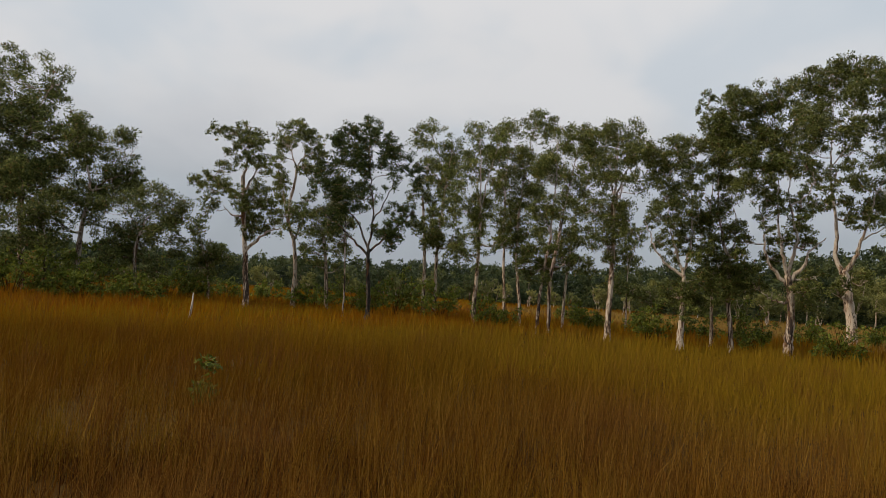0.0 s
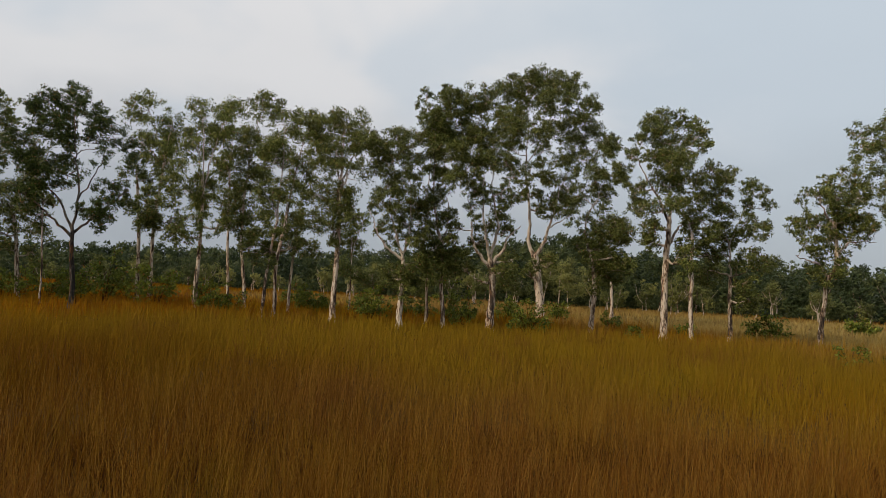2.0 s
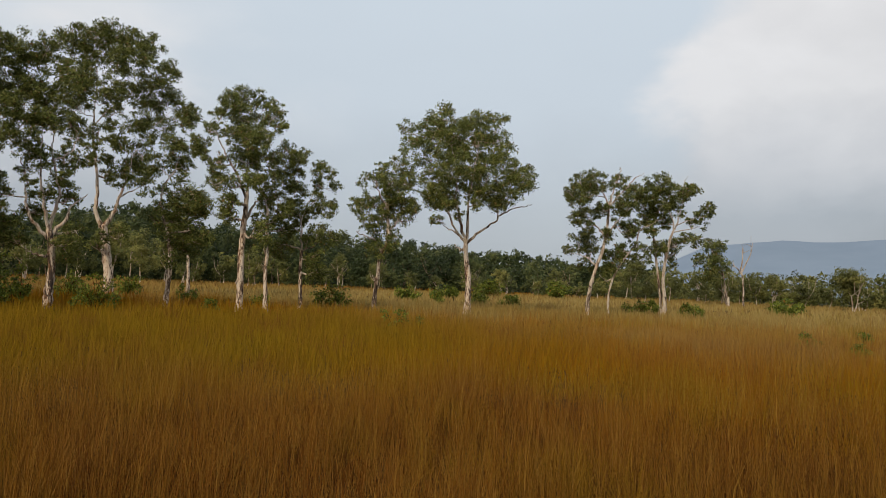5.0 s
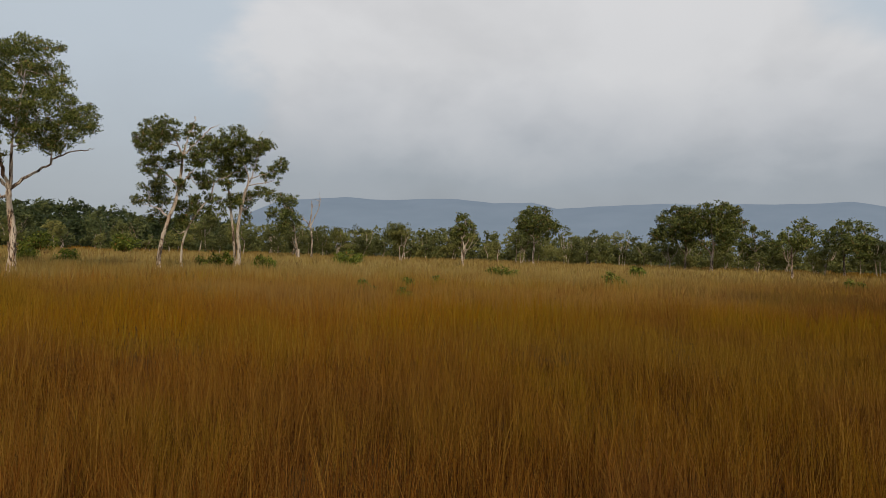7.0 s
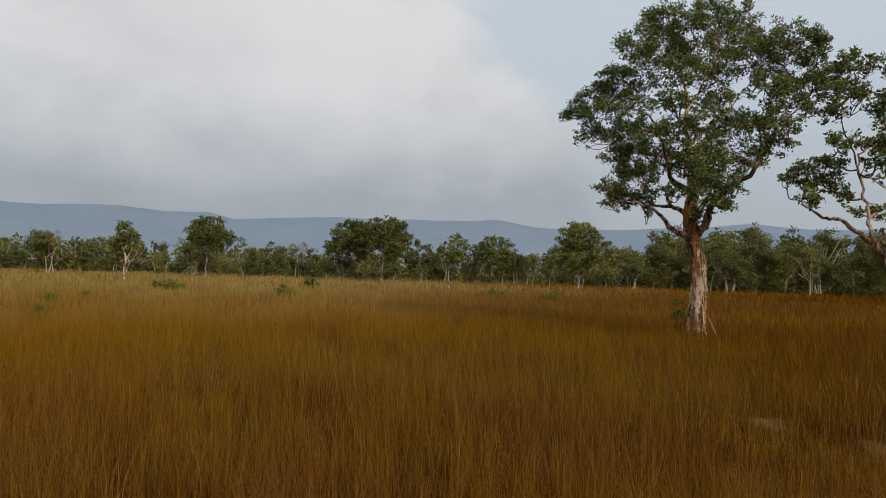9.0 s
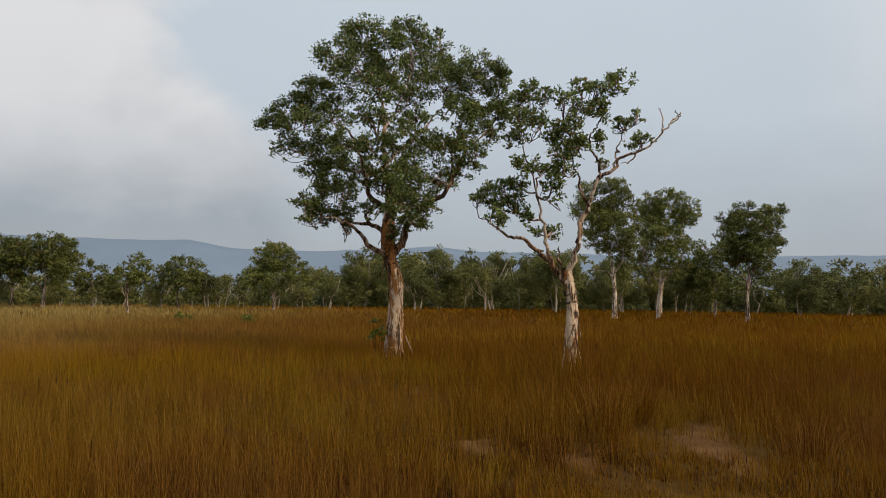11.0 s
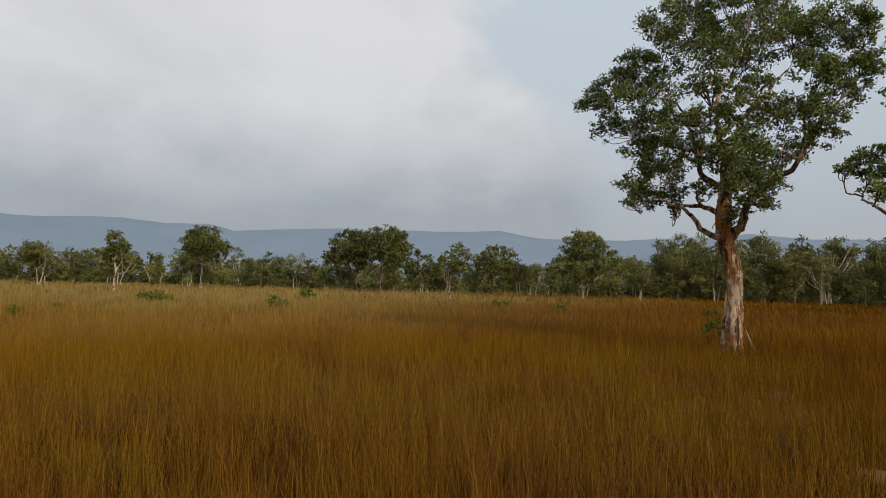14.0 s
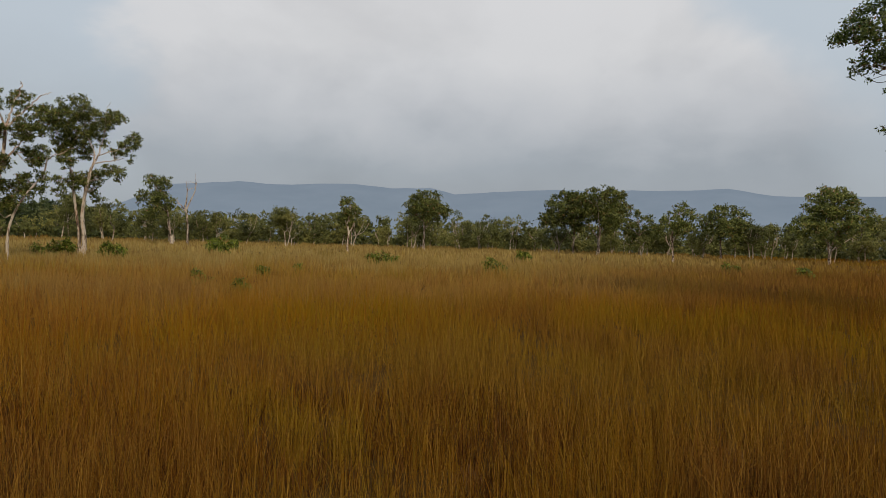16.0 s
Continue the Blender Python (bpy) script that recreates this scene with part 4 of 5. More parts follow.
grove_tree(-23.41, 32.43, 125.8, 0.128, 40, 'g', 24,
    [(-0.0,0.0), (-0.0,1.12), (-0.21,3.97), (-0.35,7.18)],
    [(-0.32,10.82,1.06,1.02), (-0.53,7.98,0.9,1.02), (-0.39,5.73,0.77,1.15)],
    [])
grove_tree(-21.57, 31.29, 124.6, 0.122, 38, 'g', 25,
    [(-0.0,0.0), (-0.0,0.99), (-0.26,3.3), (-0.31,6.04)],
    [(0.16,10.74,1.15,0.79), (-0.19,8.96,1.0,1.15), (-0.07,7.12,1.15,1.15), (-0.42,5.42,0.73,0.91)],
    [])
grove_tree(-18.06, 27.62, 123.2, 0.106, 33, 'g', 26,
    [(-0.0,0.0), (-0.0,0.62), (0.1,2.38), (0.42,4.49)],
    [(0.54,9.06,1.13,0.74), (0.25,7.39,1.0,1.0), (-0.03,5.52,0.79,0.9)],
    [])
grove_tree(-17.62, 27.90, 122.3, 0.132, 33, 'g', 27,
    [(0.0,0.0), (0.0,0.53), (-0.06,2.4), (0.27,4.78)],
    [(1.06,9.09,1.13,0.84), (0.65,7.17,1.0,1.0), (0.27,5.7,0.9,0.74)],
    [])
grove_tree(-19.13, 31.67, 121.1, 0.089, 37, 'g', 28,
    [(0.0,0.0), (0.0,0.94), (0.06,2.83), (0.21,4.89)],
    [(0.93,8.9,1.06,1.06), (0.95,4.93,1.06,0.77), (-0.12,4.58,0.77,0.71)],
    [])
grove_tree(-13.92, 26.57, 117.7, 0.168, 30, 'g', 29,
    [(0.0,0.0), (0.0,0.59), (0.02,2.26), (0.05,3.9), (-0.01,5.55)],
    [(0.03,8.69,1.15,0.67), (0.68,7.94,0.79,0.79), (-0.25,7.44,0.79,0.91), (0.27,6.27,0.91,0.86), (0.01,5.2,0.67,0.67), (-0.2,4.01,0.53,0.62)],
    [])
grove_tree(-18.61, 37.65, 116.3, 0.067, 42, 'g', 30,
    [(0.0,0.0), (0.0,1.25), (-0.08,2.87)],
    [(-0.04,4.5,0.81,0.94), (0.47,5.51,0.67,0.6)],
    [])
grove_tree(-10.95, 26.85, 112.2, 0.162, 29, 'g', 31,
    [(0,0), (0,0.78), (0.01,1.83), (0,2.86)],
    [(-0.43,8,0.71,0.37), (-1.14,7.56,0.57,0.34), (0.27,8,0.51,0.34), (-0.71,7.02,0.85,0.48), (0.09,7.19,0.68,0.46), (-1.3,6.69,0.51,0.37), (-0.75,6.09,0.8,0.46), (0.05,6.26,0.68,0.46), (-1.08,5.26,0.46,0.26), (-0.26,5.09,0.63,0.37), (0.47,5.35,0.4,0.4), (0.03,4.39,0.57,0.37), (-0.35,3.88,0.4,0.26), (0.45,3.71,0.37,0.31), (-0.89,4.29,0.34,0.23), (0.77,4.42,0.34,0.28)],
    [[(-0.05,2.95), (-0.77,3.41), (-1.19,4.07), (-1.34,4.57), (-1.56,4.98)], [(0,2.86), (0.22,3.95), (0.23,5.02), (0.1,6.55)], [(-0.03,2.95), (-0.42,4.14), (-0.62,5.3), (-0.73,6.7)]])
grove_tree(-10.62, 29.12, 110.0, 0.099, 31, 'g', 32,
    [(0.0,0.0), (0.0,0.75), (-0.07,2.31), (-0.27,3.93)],
    [(-0.08,8.76,0.82,1.14), (-0.06,5.57,0.82,0.69), (-0.58,5.09,0.64,0.5)],
    [])
grove_tree(-9.58, 28.42, 108.6, 0.120, 30, 'g', 33,
    [(0,0), (0,0.87), (-0.16,2.43), (-0.17,3.6), (-0.42,4.32)],
    [(-1.24,10.2,0.35,0.32), (-0.36,10.21,0.65,0.35), (-0.95,9.52,0.47,0.35), (-0.43,9.2,0.59,0.41), (-0.89,8.73,0.53,0.35), (-0.36,8.21,0.53,0.41), (-0.7,7.43,0.59,0.41), (-0.3,6.72,0.53,0.38), (-0.59,5.96,0.53,0.32), (-0.12,4.84,0.5,0.41), (-0.5,4.44,0.35,0.26), (0.14,3.92,0.38,0.26), (0.61,3.47,0.41,0.26)],
    [[(-0.18,3.41), (-0.58,3.87), (-0.82,4.46)], [(-0.17,3.6), (-0.01,4.4), (-0,5.26), (-0.29,6.6)], [(-0.42,4.25), (-0.66,5.58), (-0.71,7.31), (-0.76,8.92)]])
grove_tree(-7.53, 28.52, 104.6, 0.212, 30, 'g', 34,
    [(0,0), (0,0.65), (0.05,1.61), (0.01,2.57), (-0.1,3.14)],
    [(-1.5,9.99,0.81,0.46), (-2.12,9.5,0.58,0.41), (-0.54,10.17,0.72,0.41), (-0.97,9.34,0.98,0.58), (-0.08,9.21,0.72,0.52), (-1.83,8.83,0.87,0.52), (-1.14,8.29,0.93,0.58), (-0.15,8.12,0.72,0.52), (-2.07,7.73,0.7,0.52), (-1.3,7.17,0.87,0.52), (-0.34,7.24,0.7,0.43), (0.29,7.34,0.41,0.29), (-1.74,6.52,0.7,0.41), (-0.99,6.14,0.52,0.35), (0.12,5.24,0.58,0.32), (-0.24,4.49,0.52,0.32), (-0.98,5.36,0.41,0.26), (-1.64,4.44,0.38,0.35), (-0.65,5.8,0.58,0.35), (0.24,5.86,0.46,0.29), (-0.63,3.85,0.46,0.26), (0.41,4.41,0.41,0.26)],
    [[(-0.02,2.69), (-0.59,3.25), (-0.88,3.96), (-0.94,4.8), (-1.18,5.76)], [(-0.04,2.93), (0.47,3.57), (0.61,4.06), (1.13,4.59)], [(-0.1,3.09), (-0.31,4), (-0.49,5.2), (-0.55,6.79)], [(-0.06,3.17), (0.17,4.52), (-0.15,5.96), (-0.12,6.94)], [(0.06,5.73), (0.53,6.25), (0.65,7)], [(0.01,2.21), (-0.47,2.15), (-0.87,2.37)]])
grove_tree(-9.26, 48.41, 100.8, 0.360, 50, 'g', 35,
    [(0,0), (0,1.17), (-0.21,2.55), (-0.47,4.06), (-0.54,4.53)],
    [(-1.56,17.03,1.44,0.77), (-2.82,16.41,1.34,0.72), (-0.12,16.87,1.44,0.72), (1.33,16.38,1.25,0.67), (-1.85,15.36,1.63,0.96), (0.19,15.24,1.44,0.96), (2.31,14.96,1.44,0.86), (-2.63,13.66,1.34,0.96), (-0.91,13.36,1.34,0.96), (0.9,13.47,1.2,0.86), (2.54,13.16,1.44,0.86), (4,12.44,1.05,0.77), (-2.44,12.03,1.15,0.72), (-0.21,11.93,0.96,0.72)] +
    [(1.25,11.24,1.05,0.67), (2.85,11.34,0.86,0.53), (4.43,11.89,0.67,0.38), (-1.13,10.48,0.86,0.58), (-2.31,10,0.77,0.53), (0.13,9.75,0.86,0.58), (1.43,9.63,1.05,0.62), (-1.57,8.66,0.67,0.43), (0.86,8.33,1.15,0.67), (-0.35,7.85,0.58,0.43), (1.84,8.23,0.86,0.48), (-2.22,8.66,0.67,0.48), (-0.61,8.77,0.67,0.48)],
    [[(-0.53,4.45), (-0.99,5.31), (-0.97,6.92), (-1.23,8.93), (-1.45,10.54), (-1.4,12.18), (-1.4,14.64)], [(-0.45,4.42), (0.09,5.38), (0.34,6.4), (0.74,7.76), (1.05,9.28)], [(0.34,6.4), (1.31,7.03), (2.34,7.78)], [(-1.36,10.96), (-0.26,12.66), (0.62,14.77)], [(1.06,9.08), (2.06,11.17), (3.38,12.68)]])
grove_tree(-3.83, 33.05, 96.5, 0.136, 34, 'g', 36,
    [(0,0), (0,0.78), (0.06,1.91), (-0.1,3.25), (-0.27,3.92)],
    [(-0.15,7.29,0.85,0.42), (0.65,7.55,0.72,0.39), (1.2,7.31,0.42,0.36), (-0.71,6.71,0.59,0.33), (0.43,6.66,0.52,0.29), (0.07,5.41,0.72,0.36), (0.88,5.43,0.65,0.36), (0.51,4.75,0.78,0.42), (-0.29,4.68,0.55,0.36), (1.15,4.49,0.39,0.29), (0.15,4.05,0.55,0.29), (-0.8,4.11,0.36,0.26)],
    [[(-0.24,3.79), (-0.46,4.81), (-0.38,5.63), (0.04,6.31), (0.22,6.95)], [(-0.21,3.79), (0.29,4.36), (0.74,5.07)]])
grove_tree(-4.25, 47.09, 95.2, 0.153, 48, 'g', 37,
    [(0.0,0.0), (0.0,1.32), (-0.14,3.04), (-0.39,4.56)],
    [(0.01,6.32,1.46,1.0), (-0.82,5.31,1.0,0.69)],
    [])
grove_tree(-0.58, 31.27, 91.2, 0.179, 32, 'g', 38,
    [(0,0), (0,0.64), (-0.03,2.09), (-0.01,3.6), (0.06,4.61), (0.07,5.32)],
    [(-0.08,9.67,0.77,0.43), (-0.82,9.44,0.67,0.37), (0.68,9.43,0.55,0.37), (1.19,8.98,0.49,0.4), (-1.16,8.71,0.43,0.31), (-0.48,8.75,0.74,0.43), (0.37,8.75,0.74,0.46), (1.51,8.52,0.28,0.18), (-1.61,8.1,0.46,0.31), (-0.69,7.97,0.61,0.34), (0.16,7.92,0.74,0.43), (0.76,7.89,0.49,0.34), (-1.28,6.69,0.61,0.4), (-0.28,6.86,0.74,0.43), (0.56,6.89,0.67,0.43), (-0.98,5.81,0.67,0.46), (-0.1,5.85,0.61,0.4), (-0.58,4.91,0.61,0.4), (-0.79,4.29,0.49,0.28), (0.61,5.88,0.49,0.4)],
    [[(0.06,5.07), (-0.51,6.36), (-1.09,7.37), (-1.37,8.01)], [(0.07,5.32), (0.06,6.9), (-0.02,8.56)], [(-0.01,3.98), (0.42,4.83), (0.79,5.35)], [(0.06,6.9), (0.63,7.94), (1.08,8.85)]])
grove_tree(0.54, 31.28, 89.2, 0.128, 32, 'g', 39,
    [(0,0), (0,0.72), (-0.04,1.91), (0,2.66), (0,3.66), (-0.01,4.66)],
    [(0.08,6.91,0.55,0.4), (0.12,6.03,0.61,0.43), (-0.23,5.13,0.52,0.34), (0.41,5.13,0.52,0.4), (0.21,4.15,0.43,0.28), (-0.52,4.23,0.37,0.28)],
    [[(0,2.61), (-0.31,3.34), (-0.41,3.94)], [(-0.01,3.78), (0.32,4.43), (0.29,5.18)]])
grove_tree(2.11, 32.21, 86.6, 0.106, 33, 'g', 40,
    [(0,0), (0,0.71), (-0.08,1.77), (-0.1,2.88)],
    [(-0.9,7.61,0.63,0.32), (-0.34,7.34,0.63,0.41), (-0.58,6.58,0.7,0.44), (0.62,6.87,0.47,0.32), (1.04,6.6,0.32,0.28), (0.55,6.1,0.44,0.35), (1.29,6,0.32,0.25), (-0.41,5.68,0.7,0.41), (0.47,5.33,0.57,0.35), (1.08,5.1,0.54,0.35), (-0.61,4.77,0.54,0.35), (0.14,4.55,0.47,0.32), (-0.45,4.01,0.44,0.28), (0.78,3.82,0.7,0.41), (1.39,3.6,0.35,0.28), (0.19,3.4,0.35,0.28)],
    [[(-0.1,2.85), (-0.56,3.11), (-1.19,3.23)], [(-0.1,2.83), (0.54,3.17), (0.59,3.63)], [(-0.1,2.88), (-0.1,4.31), (0.13,5.14), (0.54,6)], [(-0.11,4.05), (-0.42,5.32), (-0.55,6.61)]])
grove_tree(5.98, 34.79, 80.7, 0.144, 36, 'g', 41,
    [(0,0), (0,0.8), (0.09,1.84), (0.18,2.87), (0.48,3.66), (0.49,4.7), (0.4,5.73)],
    [(0.08,7.52,0.53,0.35), (0.81,7.68,0.64,0.46), (-0.69,6.97,0.42,0.32), (-0.17,6.85,0.53,0.28), (0.56,6.74,0.71,0.49), (1.37,6.92,0.78,0.35), (-0.87,5.5,0.49,0.46), (-0.32,5.72,0.64,0.39), (0.24,5.67,0.78,0.57), (0.93,5.83,0.85,0.57), (1.51,5.77,0.46,0.35), (-0.52,4.89,0.71,0.49), (0.28,4.89,0.64,0.49), (1.06,5,0.71,0.39), (1.81,5.43,0.46,0.21), (-0.24,4.14,0.71,0.39), (0.67,4.27,0.64,0.39), (0.91,6.69,0.57,0.42)],
    [[(0.31,3.19), (-0.16,3.73), (-0.72,3.96), (-1.08,4.14)], [(0.51,4.23), (1.12,4.74), (2.06,4.78)], [(0.41,5.47), (0.4,6.64), (0.72,7.72)], [(0.44,5.22), (0,6.22), (-0.25,7.1)]], cover=0.8)
grove_tree(11.00, 34.87, 73.4, 0.228, 38, 'g', 42,
    [(0,0), (0,0.84), (0,1.96), (-0.16,3.09), (-0.23,3.82)],
    [(-1.52,10.53,1.17,0.66), (-2.32,10.07,1.02,0.58), (-3.5,9.86,0.73,0.33), (-2.87,9.05,0.95,0.73), (-1.79,9.38,1.24,0.88), (-0.85,9.81,1.09,0.8), (-0.08,10.18,0.88,0.58), (0.99,10.24,1.02,0.58), (1.42,9.42,0.95,0.58), (0.08,9.2,1.09,0.8), (-0.82,8.55,1.09,0.73), (-1.97,8.25,0.88,0.51), (-1.24,7.67,0.88,0.58), (-2.32,7.1,1.02,0.47), (-1.72,6.51,0.95,0.51)] +
    [(-0.86,6.86,0.95,0.66), (-0.14,7.62,1.02,0.8), (0.69,8.2,1.02,0.66), (0.35,6.86,0.88,0.66), (1.59,8,0.88,0.66), (2.42,7.84,0.73,0.73), (2.08,6.94,1.02,0.73), (1.77,6.28,0.73,0.44), (-1.74,5.12,0.44,0.29), (0.92,7.42,0.88,0.58), (1.36,6.02,0.58,0.36), (-1.09,5.91,0.58,0.33), (0.16,5.94,0.44,0.33), (-0.56,5.38,0.33,0.26)],
    [[(-0.23,3.82), (-0.72,4.47), (-1.13,5.29), (-1.51,6.25), (-2.06,6.85)], [(-0.24,3.93), (-0.61,5.32), (-0.84,6.29), (-0.8,7.56), (-1.17,9.08)], [(-0.19,3.99), (-0.14,5.35), (-0.12,6.49), (0.16,7.93), (0.29,9.37)], [(-0.16,3.88), (0.46,4.39), (1.25,5.01), (1.92,5.62), (2.74,5.88), (3.24,6.03)], [(1.39,5.1), (1.5,6.03), (1.96,7.16)], [(-0.64,4.34), (-1.11,4.59), (-1.78,4.98)], [(-0.2,3.51), (-0.56,3.5), (-0.83,3.77)]], cover=0.8)
grove_tree(18.61, 36.17, 63.9, 0.151, 42, 'p', 43,
    [(0,0), (0,0.85), (0.11,1.84), (0.41,2.83), (0.74,3.83), (0.97,5.16), (1.07,6.49)],
    [(-0.67,7.86,0.67,0.54), (-1.36,7.33,0.46,0.36), (0.13,8,1.01,0.59), (1.59,7.91,0.67,0.5), (-0.02,7.23,0.84,0.5), (-0.74,6.67,0.5,0.36), (-0.25,6.03,0.8,0.5), (0.68,6.34,0.59,0.45), (1.95,6.53,0.92,0.59), (-0.3,5.37,0.59,0.41), (-0.59,4.25,0.76,0.64), (-1.28,3.9,0.42,0.32), (0.13,3.81,0.84,0.45), (1.71,5.36,0.55,0.36), (2.31,5.15,0.38,0.41), (1.01,4.77,0.5,0.41)],
    [[(1.04,6.42), (1.31,7.5), (1.67,8.51), (1.57,8.74)], [(1.13,6.66), (1.93,7.49), (2.5,8.16), (2.96,8.38)], [(0.89,4.56), (1.48,5.51), (2.02,6.2)], [(0.44,2.9), (-0.09,3.48), (-0.77,3.65)], [(1.04,6.49), (0.63,7.3), (0.13,8.03)], [(0.85,4.66), (0.19,5.46), (-0.31,5.93)]])
grove_tree(20.12, 36.54, 62.4, 0.086, 43, 'p', 44,
    [(0,0), (0,1.02), (0.11,1.87), (0.42,2.72), (0.91,3.58), (1.52,4.45), (1.68,5.24)],
    [(0.27,3.7,0.77,0.7), (0.79,4.06,0.52,0.46), (0.02,2.88,0.47,0.42), (1.37,5.47,0.43,0.37), (1.53,4.28,0.3,0.37)],
    [[(0.17,2.14), (-0.23,2.2), (-0.57,2.53)], [(1.64,5.11), (2.18,5.47), (2.92,5.91)], [(0.71,3.24), (0.2,3.56), (-0.07,3.89)]])
grove_tree(25.47, 39.23, 58.2, 0.173, 48, 'p', 45,
    [(0,0), (0,1.12), (-0.11,2.34), (0.05,3.8), (0.32,5.22)],
    [(-0.29,8.6,1.25,0.73), (-1.03,8.16,0.72,0.57), (1.25,8.08,0.86,0.52), (0.42,7.63,0.86,0.52), (-0.33,7.22,0.96,0.67), (-0.84,6.44,0.67,0.57), (2.53,7.17,0.53,0.41), (2.16,6.58,0.53,0.41), (1.52,6.17,0.43,0.31), (-0.12,6.08,0.48,0.41), (1.31,5.21,0.62,0.41), (0.64,4.77,0.67,0.47), (0.31,4.03,0.48,0.41)],
    [[(0.29,5.03), (0.64,6.18), (1,7.35), (1.28,8.39)], [(0.61,5.99), (1.59,6.37), (2.39,6.93)], [(0.92,7.54), (1.01,8.5), (1.27,9.12)], [(0.25,4.83), (0.46,5.99), (-0.03,7.31), (-0.13,8.65)], [(0.47,5.53), (1.61,5.79), (2.06,5.92)], [(0.74,6.76), (0.11,7.7), (0.41,8.28)]])
grove_tree(25.27, 39.35, 58.7, 0.134, 48, 'p', 46,
    [(0,0), (0,1.19), (-0.14,2.33), (-0.33,3.78), (-0.47,5)],
    [(-1.56,8.16,1.06,0.57), (-2,7.61,0.67,0.47), (-1.24,7.18,0.67,0.47), (-0.95,4.37,0.58,0.41), (-0.23,4.39,0.62,0.52), (-0.63,5.68,0.62,0.41)],
    [[(-0.33,3.78), (-0.87,4.53), (-1.28,4.36)], [(-0.42,4.43), (-0.64,5.75), (-1.15,6.58), (-1.51,7.82)]])
grove_tree(56.33, 75.06, 53.7, 0.190, 95, 'd', 47,
    [(0.0,0.0), (0.0,0.86), (-0.37,3.89)],
    [(-1.8,7.05,1.67,1.37), (-3.13,5.5,1.37,0.91), (-1.37,4.78,2.05,1.22)],
    [])
grove_tree(54.96, 45.16, 40.3, 0.127, 72, 'g', 48,
    [(0,0), (0,0.91), (0.09,1.99), (-0.04,2.83)],
    [(0.15,4.7,0.99,0.62), (-0.44,3.96,0.73,0.62), (0.66,3.97,0.6,0.69), (0.07,3.29,0.73,0.48)],
    [[(0.04,1.87), (0.52,2.84), (0.61,3.8)], [(-0.03,2.66), (-0.38,3.39), (-0.5,3.95)], [(-0.04,2.83), (0.17,3.96), (0.15,4.7)]])
grove_tree(78.20, 52.63, 34.8, 0.182, 95, 'g', 49,
    [(0,0), (0,1.25), (0.11,2.63), (-0.05,4.3)],
    [(0.05,6.92,2.27,0.82), (-1.26,6.18,1.49,0.82), (1.79,5.99,1.4,0.91), (0.14,5.69,2.45,0.82), (2.49,5.13,0.79,0.64)],
    [[(0.03,3.72), (-0.96,4.8), (-1.47,6.04)], [(0.03,3.87), (0.91,5.04), (1.79,6.06)], [(-0.05,4.3), (0.07,5.54), (0.05,6.78)], [(0.11,3), (1.47,4.47), (2.35,5.13)]])
grove_tree(92.13, 37.76, 23.7, 0.176, 100, 'd', 50,
    [(0,0), (0,0.89), (0.04,2.76), (0.1,4.3)],
    [(-1.28,7.4,2.16,1.04), (0.09,7.24,1.62,1.13), (-2.46,6.45,1.53,1.13), (-3.61,5.03,1.35,0.85), (-2.63,4.72,1.44,0.94), (-0.59,5.82,2.16,1.32), (0.67,5.43,1.26,1.51), (-1.79,5.15,1.53,1.13), (0.12,3.81,1.17,1.04)],
    [[(0.06,3.81), (-0.86,4.83), (-2.11,5.49)], [(0.01,2.07), (-0.86,3.44), (-1.13,5.52)], [(0.1,4.3), (0.34,5.92), (0.1,7.1)]])
grove_tree(91.51, 33.98, 21.5, 0.274, 98, 'g', 51,
    [(0,0), (0,0.85), (0.11,2.79), (0.38,3.84)],
    [(-0.17,7.94,2.3,1.11), (1.48,8,2.12,1.11), (-1.4,7.19,1.5,1.11), (2.81,7.06,1.41,1.2), (0.26,6.56,2.47,1.29), (1.95,5.91,1.77,1.11), (3.43,6.31,0.97,0.92), (-0.7,5.55,1.59,1.01), (1.55,4.77,1.41,0.74)],
    [[(0.01,2.1), (-0.86,3.33), (-1.77,4.35), (-2.4,4.54)], [(0.32,3.63), (0.78,4.75), (1.28,6.66)], [(0.22,3.14), (-0.05,4.87), (-0.26,6.96)], [(0.78,4.75), (2.16,5.63), (3.08,6.72)]])
grove_tree(99.92, 31.28, 18.2, 0.168, 105, 'd', 52,
    [(0.0,0.0), (0.0,0.58), (-0.06,2.87)],
    [(-0.12,5.08,2.18,1.18), (-1.7,4.05,1.51,1.01), (1.34,4.14,1.51,1.01)],
    [])
grove_tree(69.48, 17.98, 15.8, 0.138, 72, 'g', 53,
    [(-0.0,0.0), (-0.0,0.5), (-0.11,2.88)],
    [(0.59,4.85,1.15,0.69), (-0.47,3.99,1.15,0.69), (0.35,3.46,1.15,0.69)],
    [[(-0.04,2.05), (0.41,3.46)]])
grove_tree(97.84, 19.99, 12.5, 0.200, 100, 'd', 54,
    [(0.0,0.0), (0.0,0.65), (-0.13,3.15)],
    [(0.17,5.97,2.08,0.96), (2.04,5.49,1.6,0.96), (-1.25,4.79,1.6,1.28), (0.92,4.32,2.24,1.12)],
    [])
